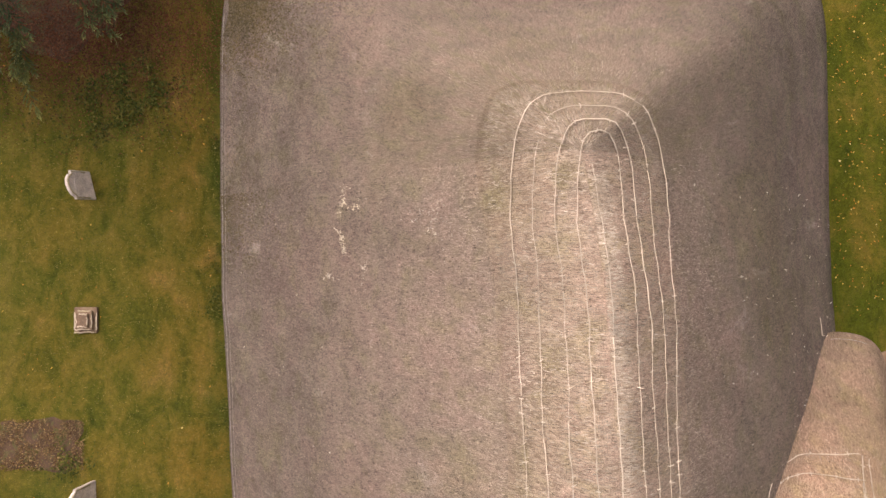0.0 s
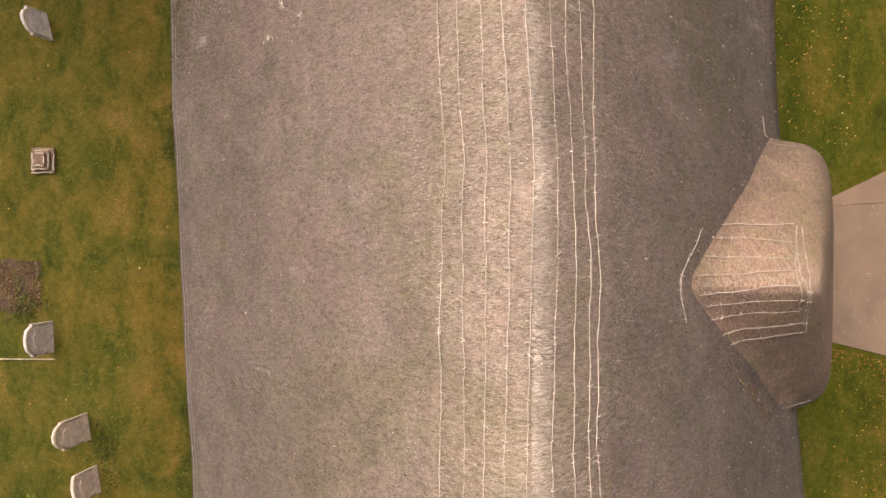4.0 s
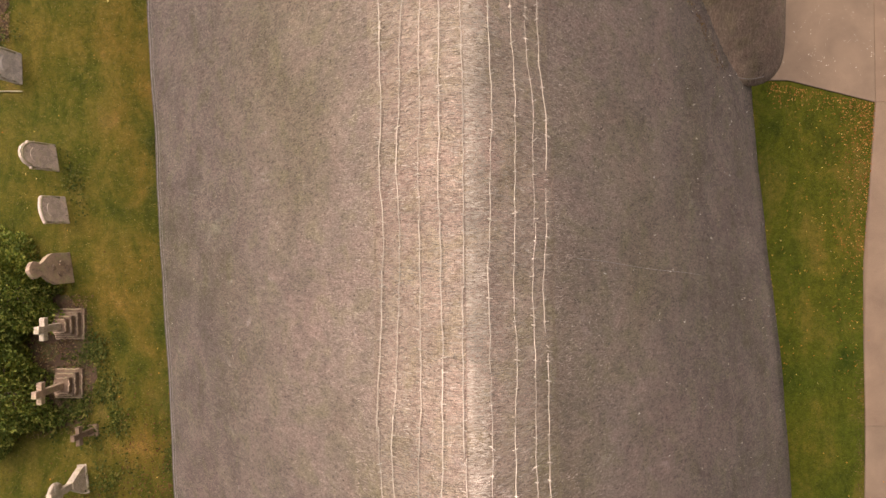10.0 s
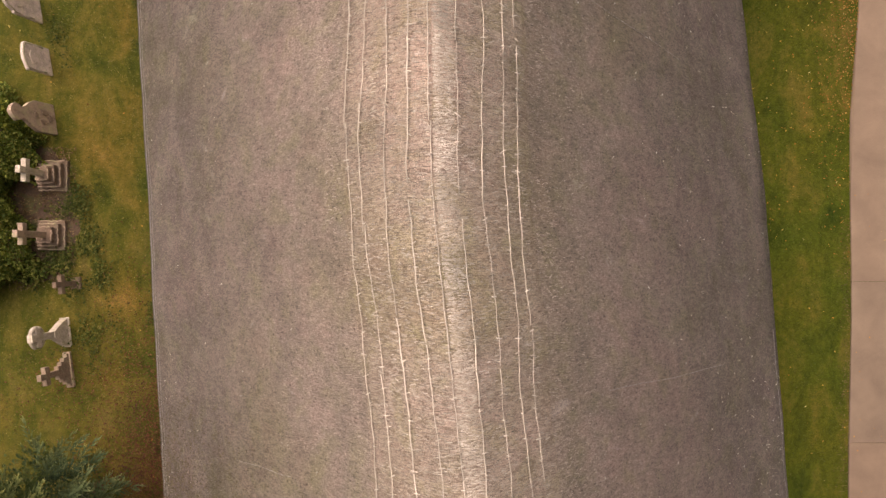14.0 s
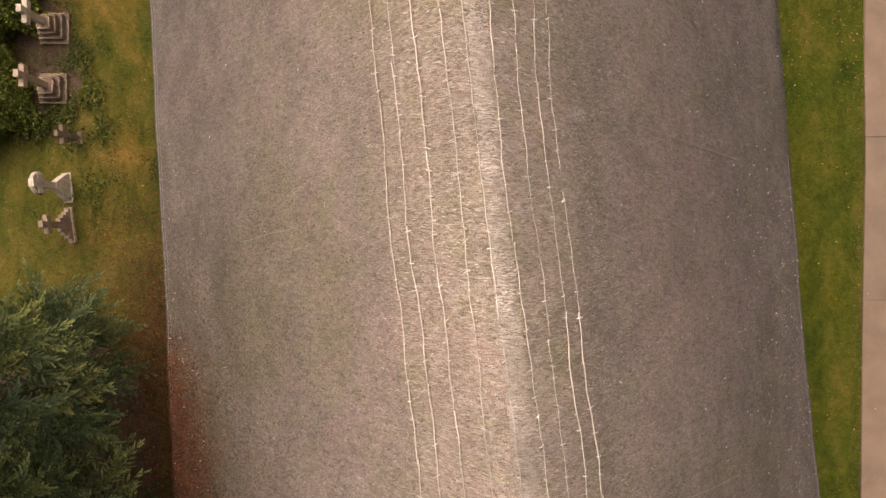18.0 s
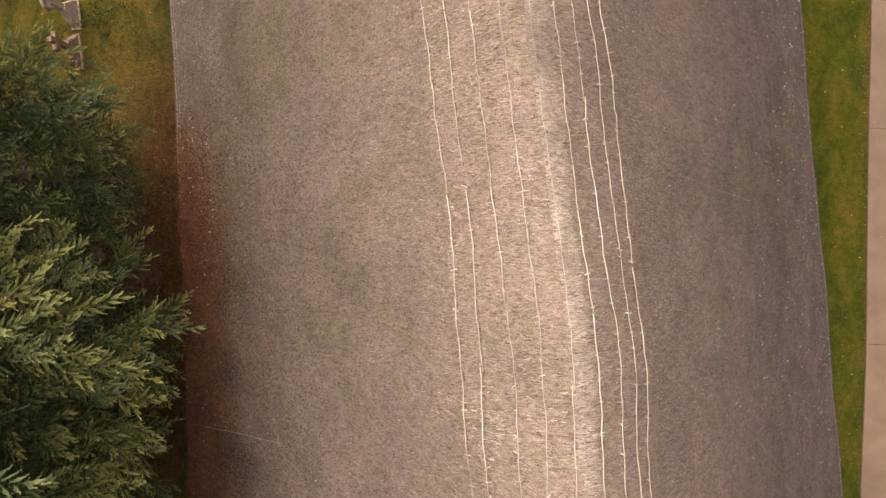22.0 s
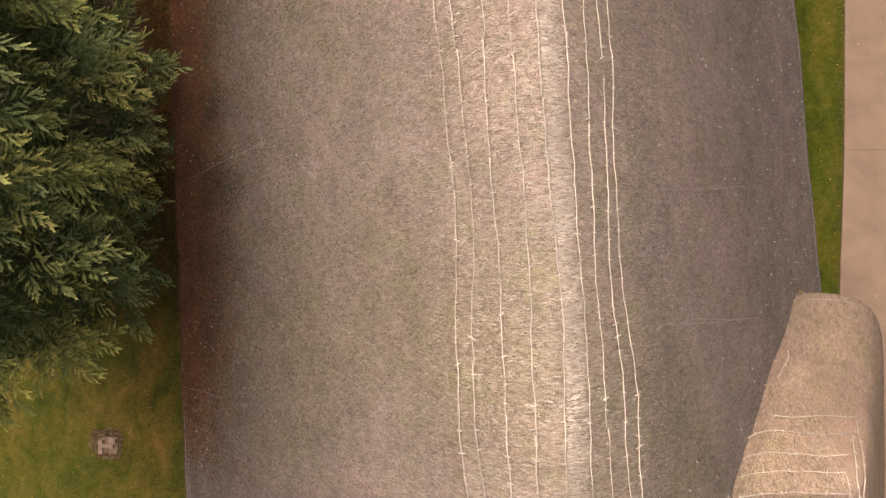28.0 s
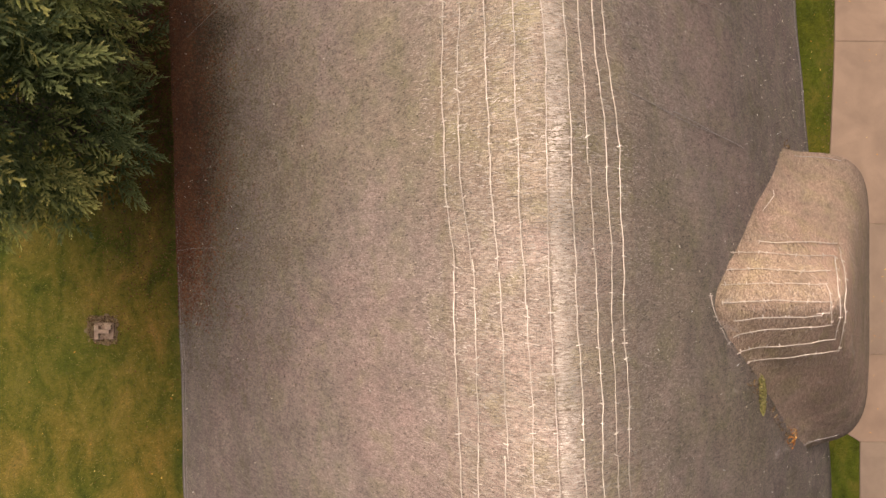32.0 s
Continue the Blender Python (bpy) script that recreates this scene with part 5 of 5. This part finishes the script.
bush("evergreen_bush", -7.1, -9.15, 0.98, 1.0, 1.05, BUSHLEAF, "rounded evergreen bush of small glossy leaves", 17000, 0.055)
bush("evergreen_bush", -7.2, -11.0, 0.95, 1.1, 1.1, BUSHLEAF, "rounded evergreen bush of small glossy leaves", 16000, 0.055)
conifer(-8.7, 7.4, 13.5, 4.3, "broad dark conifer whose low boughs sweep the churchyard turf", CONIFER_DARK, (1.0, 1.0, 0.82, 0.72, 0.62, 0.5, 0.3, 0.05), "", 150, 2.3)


# ---------------------------------------------------------------- grass, leaves and debris
def tufts(name, n, x0, x1, y0, y1, keep, length, material, label):
    x = rng.uniform(x0, x1, n)
    y = rng.uniform(y0, y1, n)
    ok = keep(x, y)
    x, y = x[ok], y[ok]
    n = len(x)
    z = ground_z(x, y)
    p = np.stack([x, y, z - 0.004], 1)
    L = length * rng.uniform(0.5, 1.5, n)
    a = rng.random(n) * 6.283
    d = np.stack([np.cos(a) * 0.75, np.sin(a) * 0.75, rng.uniform(0.35, 1.0, n)], 1)
    w = np.stack([-np.sin(a), np.cos(a), np.zeros(n)], 1) * 0.0045
    V = np.stack([p - w, p + w, p + d * L[:, None]], 1).reshape(-1, 3)
    F = np.arange(n)[:, None] * 3 + np.arange(3)[None]
    return tagged(mesh_object(name, V, F, material), label, "grass", kind="stuff")


tufts("grass", 190000, -9.5, -2.3, -28.5, 6.0, lambda x, y: (x < left_eave(y) + 0.25) & (np.hypot(x + 4.95, y + 24.95) > 0.33), 0.045, GRASS, "short uneven churchyard grass")
def drip_line(x, y):
    d = left_eave(y) - 0.6 + 0.14 * np.sin(1.1 * y) - x
    clump = np.sin(2.3 * y + 2 * x) + 0.8 * np.sin(5.9 * y - 3 * x) + 0.5 * np.sin(13 * y + 7 * x)
    return (np.abs(d) < 0.22 + 0.12 * clump) & (clump + rng.normal(0, 0.6, len(x)) > -0.3)


tufts("grass", 120000, -4.9, -2.9, -14.5, 5.0, drip_line, 0.05, LUSH, "darker green grass clumps along the eave's drip line")
tufts("grass", 70000, 5.5, 10.2, -28.5, 6.0, lambda x, y: (x > right_eave(y) - 0.3) & (x < path_edge(y) - 0.02) & ~((y < -1.5) & (y > -5.2) & (x > 6.3)) & ~((y < -22.8) & (y > -27.15)), 0.045, LUSH, "short green grass between roof and path")


def litter(name, n, x, y, z, size, material, label, category, flat=0.35, aspect=0.6):
    n = len(x)
    p = np.stack([x, y, z], 1)
    a = rng.random(n) * 6.283
    d = np.stack([np.cos(a), np.sin(a), rng.normal(0, flat, n)], 1)
    w = np.stack([-np.sin(a), np.cos(a), rng.normal(0, flat, n)], 1)
    L = (size * rng.uniform(0.5, 1.5, n))[:, None]
    V = np.stack([p - d * L, p + w * L * aspect + d * L * 0.1, p + d * L, p - w * L * aspect], 1).reshape(-1, 3)
    F = np.arange(n)[:, None] * 4 + np.arange(4)[None]
    return tagged(mesh_object(name, V, F, material), label, category, kind="stuff")


def ground_litter(cx, cy, rx, ry, n, label):
    x, y = cx + rx * rng.uniform(-1, 1, n), cy + ry * rng.uniform(-1, 1, n)
    keep = np.sin(11 * x + 5 * y) + np.sin(9 * y - 6 * x) + rng.normal(0, 0.8, n) > -0.6
    x, y = x[keep], y[keep]
    return litter("dry_litter", 0, x, y, ground_z(x, y) + rng.uniform(0.015, 0.05, len(x)), 0.016, DRYLITTER, label, "litter", 0.4, 0.5)


def weeds(cx, cy, rx, ry, n, label, material, size=0.02):
    x, y = cx + rx * rng.normal(0, 1, n), cy + ry * rng.normal(0, 1, n)
    keep = np.sin(9 * x + 3 * y) + np.sin(7 * y - 4 * x + 1) + rng.normal(0, 0.7, n) > 0.0
    x, y = x[keep], y[keep]
    return litter("weeds", 0, x, y, ground_z(x, y) + rng.uniform(0.02, 0.09, len(x)), size, material, label, "weeds", 0.5, 0.7)


weeds(-5.55, -10.35, 0.25, 0.32, 2000, "sparse weeds between two stepped plinths", WEED)
weeds(-5.35, -11.4, 0.3, 0.34, 2600, "low weeds round a small grave cross", WEED)
weeds(-6.1, -11.55, 0.3, 0.24, 1800, "dark ivy beside a small grave cross", WEED, 0.026)
weeds(-5.2, -12.9, 0.3, 0.35, 900, "low green weeds beside a cream cross", WEED)
weeds(-6.35, 3.2, 0.5, 0.3, 2600, "low dark weeds at the edge of a conifer's shade", WEED, 0.024)
weeds(-6.9, 2.5, 0.7, 0.3, 1500, "sparse weeds in shaded turf", WEED)
weeds(-7.5, -4.1, 0.3, 0.25, 700, "green weeds at the corner of a bare plot", WEED)
ground_litter(-6.2, -10.6, 0.65, 1.4, 5000, "dark red-brown litter on soil between grave crosses")
ground_litter(-4.95, -24.95, 0.3, 0.28, 1500, "dry brown litter round a low stone marker")
ground_litter(-8.1, -3.75, 0.9, 0.5, 5000, "dry brown litter over a bare grave plot")
weeds(-5.9, -7.0, 0.2, 0.4, 500, "weeds in the turf beside headstones", WEED)
m = 26000
y = rng.uniform(-14.5, 4.0, m)
x = left_eave(y) - 0.62 + 0.16 * np.sin(1.1 * y) + rng.normal(0, 0.2, m)
keep = np.sin(2.3 * y + 2 * x) + 0.8 * np.sin(5.9 * y - 3 * x) + 0.5 * np.sin(13 * y + 7 * x) + rng.normal(0, 0.5, m) > 0.6
litter("clover", 0, x[keep], y[keep], ground_z(x[keep], y[keep]) + rng.uniform(0.015, 0.05, keep.sum()), 0.015, WEED, "clumps of clover along the drip line of the eave", "clover", 0.5, 0.75)


def scatter_right(n, bias):
    y = rng.uniform(-21.5, 5.5, n)
    u = rng.random(n) ** bias
    x = right_eave(y) + 0.05 + u * (path_edge(y) - right_eave(y) - 0.05)
    ok = ~((y < -1.3) & (y > -5.4))
    return x[ok], y[ok]


x, y = scatter_right(1700, 0.8)
keep = rng.random(len(x)) < np.where(y > -1.3, 1.0, np.where(y > -11, 0.75, 0.16))
x, y = x[keep], y[keep]
litter("fallen_leaves", 0, x, y, ground_z(x, y) + 0.035, 0.0145, FALLEN, "yellow and orange leaves fallen on the grass", "leaves")
x = rng.uniform(7.9, 10.0, 380)
y = -4.9 - 0.2 * (x - 8.0) - np.abs(rng.normal(0, 0.22, 380))
litter("fallen_leaves", 0, x, y, ground_z(x, y) + 0.035, 0.013, BROWNLEAF, "brown leaves blown against the paving by a porch", "leaves")
y = -5.3 - np.abs(rng.normal(0, 2.0, 900))
x = path_edge(y) - np.abs(rng.normal(0, 0.33, 900))
litter("fallen_leaves", 0, x, y, ground_z(x, y) + 0.035, 0.014, BROWNLEAF, "drift of orange leaves along the path edge", "leaves")
y = rng.uniform(-22, -10.5, 1500)
x = path_edge(y) - 0.01 - np.abs(rng.normal(0, 0.1, 1500))
litter("dry_litter", 0, x, y, ground_z(x, y) + rng.uniform(0.02, 0.04, 1500), 0.011, DRYLITTER, "reddish-brown litter along the path edge", "litter", 0.4, 0.5)
x, y = rng.uniform(-9, -3.3, 260), rng.uniform(-28, 5, 260)
ok = x < left_eave(y) - 0.1
litter("fallen_leaves", 0, x[ok], y[ok], ground_z(x[ok], y[ok]) + 0.03, 0.018, FALLEN, "a few pale leaves scattered on turf", "leaves")


def roof_litter(n, p_lo, p_hi, s_lo, s_hi, bias, size, label):
    p = rng.uniform(p_lo, p_hi, n)
    s = s_lo + (s_hi - s_lo) * rng.random(n) ** bias
    q = surface(MR, ME, p, s, CREST, 0.012)
    return litter("roof_debris", n, q[:, 0], q[:, 1], q[:, 2], size, CHAFF, label, "debris", 0.4, 0.28)


roof_litter(800, P_E0, P_E1, 0.2, 0.99, 0.6, 0.0135, "pale leaf and feather scraps caught on thatch")
roof_litter(200, P_W0, P_W1, 0.25, 0.99, 0.7, 0.011, "pale leaf scraps caught on thatch")
roof_litter(120, P_W1 - 75, P_W1 - 25, 0.8, 0.99, 0.8, 0.014, "pale conifer litter along a thatched eave")


roof_litter(330, (-22 - Y1) / 0.25, (-13 - Y1) / 0.25, 0.6, 0.995, 0.45, 0.011, "pale feathers and leaf scraps low on the thatch")


# red-brown conifer needles that have gathered low on the slope below the trees
m = 80000
yy = rng.uniform(-24.5, -15.0, m)
ss = 1 - np.abs(rng.normal(0, 0.1, m))
fade = np.clip((yy + 24.5) / 2.5, 0, 1) * np.clip((-15.0 - yy) / 2.2, 0, 1)
ok = (rng.random(m) < fade) & (ss > 0.4)
q = surface(MR, ME, P_W0 + (Y0 - yy[ok]) / 0.25, ss[ok], CREST, 0.006)
litter("conifer_needles", 0, q[:, 0], q[:, 1], q[:, 2], 0.018, NEEDLES, "red-brown fallen conifer needles along the thatched eave", "needles", 0.4, 0.3)


# twig and moss crumbs, darkened to put the conifers' shade on the slope
m = 75000
yy = rng.uniform(-25.5, -13.0, m)
ss = 1 - np.abs(rng.normal(0, 0.25, m))
fade = np.clip((yy + 25.5) / 3.0, 0, 1) * np.clip((-13.0 - yy) / 3.0, 0, 1)
ok = (rng.random(m) < fade) & (ss > 0.3)
q = surface(MR, ME, P_W0 + (Y0 - yy[ok]) / 0.25, ss[ok], CREST, 0.005)
litter("shade_litter", 0, q[:, 0], q[:, 1], q[:, 2], 0.0125, TWIG_SHADE, "olive twig litter and moss crumbs, darkened for conifer shade low on the thatch", "litter", 0.3, 0.3)


# dark crumbs standing in for the conifers' shade as well as moss
m = 190000
yy = rng.uniform(-23.0, -16.5, m)
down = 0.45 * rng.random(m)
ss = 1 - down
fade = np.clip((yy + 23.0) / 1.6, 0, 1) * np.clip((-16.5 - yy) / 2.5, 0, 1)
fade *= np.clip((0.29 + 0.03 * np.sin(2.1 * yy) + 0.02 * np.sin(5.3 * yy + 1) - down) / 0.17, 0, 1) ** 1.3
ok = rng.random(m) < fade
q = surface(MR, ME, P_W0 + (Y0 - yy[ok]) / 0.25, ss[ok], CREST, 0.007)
litter("shade_litter", 0, q[:, 0], q[:, 1], q[:, 2], 0.0105, SHADE_MOULD, "dark crumbs that stand in for conifer shade and moss low on the thatch", "litter", 0.3, 0.4)


# needles and crumbs that also paint the broad conifer's shade on the roof
m = 34000
pp = P_W0 + rng.uniform(-26.0, 6.0, m)
ss = 1 - np.abs(rng.normal(0, 0.13, m)) - 0.03 * np.sin(0.5 * pp)
ok = (rng.random(m) < np.clip((P_W0 + 5.0 - pp) / 12.0, 0, 1)) & (ss > 0.45) & (ss < 1)
q = surface(MR, ME, pp[ok], ss[ok], CREST, 0.006)
litter("shade_litter", 0, q[:, 0], q[:, 1], q[:, 2], 0.0125, TWIG_SHADE, "brown needles and crumbs that also carry a broad conifer's shade on the thatch", "litter", 0.3, 0.4)


def ground_needles(cx, cy, rx, ry, n, label):
    x, y = cx + rx * rng.normal(0, 1, n), cy + ry * rng.normal(0, 1, n)
    ok = x < left_eave(np.clip(y, -33, 4)) + 0.3
    x, y = x[ok], y[ok]
    return litter("conifer_needles", 0, x, y, ground_z(x, y) + rng.uniform(0.01, 0.045, len(x)), 0.014, NEEDLES, label, "needles", 0.4)


ground_needles(-4.0, -18.2, 0.7, 2.6, 34000, "red-brown needles fallen under conifers")
ground_needles(-3.7, -15.3, 0.45, 1.0, 4500, "orange-brown needles thinly fallen on turf by the eave")
ground_needles(-5.6, -13.9, 1.0, 0.6, 1300, "thin fall of needles on turf beside the conifers")
ground_needles(-7.0, 4.3, 1.5, 0.85, 30000, "reddish needles and litter round a low conifer")


def roof_tuft(cx, cy, rx, ry, n, size, material, name, label, category):
    a, r = rng.random(n) * 6.283, rng.random(n) ** 0.6
    x, y = cx + rx * r * np.cos(a), cy + ry * r * np.sin(a)
    z = main_height(x, y) + 0.03 + 0.05 * (1 - r)
    return litter(name, n, x, y, z, size, material, label, category, 0.6)


MOSS = leaf_material("moss", [(0.0, (0.08, 0.075, 0.02)), (0.6, (0.16, 0.135, 0.045)), (1.0, (0.26, 0.21, 0.09))], 0.9)
roof_tuft(5.88, -25.12, 0.09, 0.3, 700, 0.014, MOSS, "moss", "yellow-green moss in the porch valley", "moss")
roof_tuft(6.75, -25.95, 0.2, 0.16, 80, 0.013, BROWNLEAF, "fallen_leaves", "orange leaves caught at a porch valley foot", "leaves")
roof_tuft(6.95, -21.75, 0.1, 0.1, 40, 0.012, DRYLITTER, "fallen_leaves", "leaf scraps caught beside the porch eave", "leaves")


def seam(p, s0, s1, drift, side):
    t = np.linspace(0, 1, 24)
    q = surface(MR, ME, p + drift * t + 0.03 * np.sin(9 * t), s0 + (s1 - s0) * t, CREST, 0.012)
    v, f = tube(q, 0.0028, 4)
    mesh_object("netting_seam", v, f, SEAM, church)


stick = np.array([(5.6, -0.98), (5.63, -1.1), (5.66, -1.26), (5.74, -1.27)])
v, f = tube(np.c_[stick, main_height(stick[:, 0], stick[:, 1]) + 0.03], 0.006, 5)
tagged(mesh_object("loose_hazel_stick", v, f, HAZEL), "bent pale hazel stick lying on thatch by a porch", "stick")

for y, drift, s0, s1 in ((-8.4, 1.0, 0.22, 0.62), (-12.7, 0.4, 0.3, 0.7), (-20.6, -0.9, 0.22, 0.55), (-21.85, 0.64, 0.14, 0.56), (-21.87, 0.6, 0.3, 0.57), (-16.6, 0.6, 0.3, 0.55)):
    seam((y - Y1) / 0.25, s0, s1, -drift, 1)
for y, drift, s0, s1 in ((-19.6, 1.0, 0.6, 0.9), (-23.12, 0.25, 0.8, 0.99), (-13.6, 0.6, 0.4, 0.6)):
    seam(P_W0 + (Y0 - y) / 0.25, s0, s1, drift, -1)


def frayed_patch(x, y, long, wide, n):
    """A worn place where pale broken reed ends show."""
    yy = y + long * rng.normal(0, 0.5, n)
    xx = x + wide * rng.normal(0, 0.5, n) + 0.05 * np.sin(9 * yy)
    keep = np.sin(31 * yy + 17 * xx) + np.sin(23 * xx - 12 * yy) + rng.normal(0, 0.5, n) > 0
    xx, yy = xx[keep], yy[keep]
    ys = np.minimum(yy, Y0)
    q = surface(MR, ME, P_W0 + (Y0 - ys) / 0.25, (ridge_x(ys) - xx) / (ridge_x(ys) - left_eave(ys)), CREST, 0.007)
    return litter("frayed_reed", 0, q[:, 0], q[:, 1] + (yy - ys), q[:, 2], 0.016, FRAYED, "pale frayed reed ends in a worn patch of thatch", "reed", 0.25, 0.25)


FRAYED = leaf_material("frayed_reed_ends", [(0.0, (0.3, 0.25, 0.2)), (0.7, (0.46, 0.39, 0.32)), (1.0, (0.6, 0.53, 0.44))], 0.85)
for x, y, long, wide, n in ((-1.42, 0.35, 0.26, 0.05, 190), (-1.4, 0.8, 0.2, 0.08, 130), (-1.15, 0.75, 0.08, 0.14, 90), (-1.1, -0.02, 0.12, 0.07, 70), (-1.55, -0.14, 0.05, 0.1, 60), (-1.7, 1.35, 0.14, 0.05, 50), (-0.2, 0.5, 0.3, 0.3, 120)):
    frayed_patch(x, y, long, wide, n)
stick = np.array([(5.96, -22.8), (6.06, -22.72), (6.14, -22.66), (6.24, -22.58), (6.28, -22.5)])
v, f = tube(np.c_[stick, 4.72 - 1.25 * (stick[:, 1] + 22.8)], 0.0042, 5)
tagged(mesh_object("loose_hazel_stick", v, f, HAZEL), "crooked pale hazel stick lying on a porch roof", "stick")


def valley_litter(x0, y0, x1, y1, n, material, size, label):
    """Leaf scraps and crumbs that have slid into a valley between porch and main roof."""
    t = rng.random(n)
    x = x0 + (x1 - x0) * t + rng.normal(0, 0.06, n) - 0.03
    y = y0 + (y1 - y0) * t - np.abs(rng.normal(0, 0.07, n))
    return litter("valley_litter", n, x, y, main_height(x, y) + rng.uniform(0.02, 0.045, n), size, material, label, "litter", 0.4, 0.45)


valley_litter(4.45, -4.45, 5.6, -5.5, 220, DRYLITTER, 0.012, "brown leaf crumbs in the valley of a small porch")
valley_litter(4.7, -4.65, 5.7, -5.55, 18, CHAFF, 0.009, "pale scraps in the valley of a small porch")
valley_litter(5.6, -24.8, 6.75, -26.0, 200, DRYLITTER, 0.012, "brown leaf crumbs in the valley of a taller porch")
x, y = rng.uniform(7.2, 10.9, 420), rng.uniform(-5.2, -1.4, 420)
ok = (y > -4.8) & (y < -2.1)
litter("pavement_grit", 0, x[ok], y[ok], ground_z(x[ok], y[ok]) + 0.035, 0.008, CHAFF, "pale grit and leaf scraps on concrete", "grit", 0.1, 0.6)
x, y = rng.uniform(9.7, 11.2, 130), rng.uniform(-27.5, -10.0, 130)
litter("fallen_leaves", 0, x, y, np.full(130, 0.036), 0.0135, FALLEN, "a few yellow leaves on a concrete path", "leaves", 0.15)
y = rng.uniform(-1.2, 5.5, 420)
x = right_eave(y) + 0.1 + rng.random(420) * 2.6
litter("fallen_leaves", 0, x, y, ground_z(x, y) + 0.036, 0.0165, FALLEN, "yellow leaves strewn thickly on grass by the porch", "leaves")
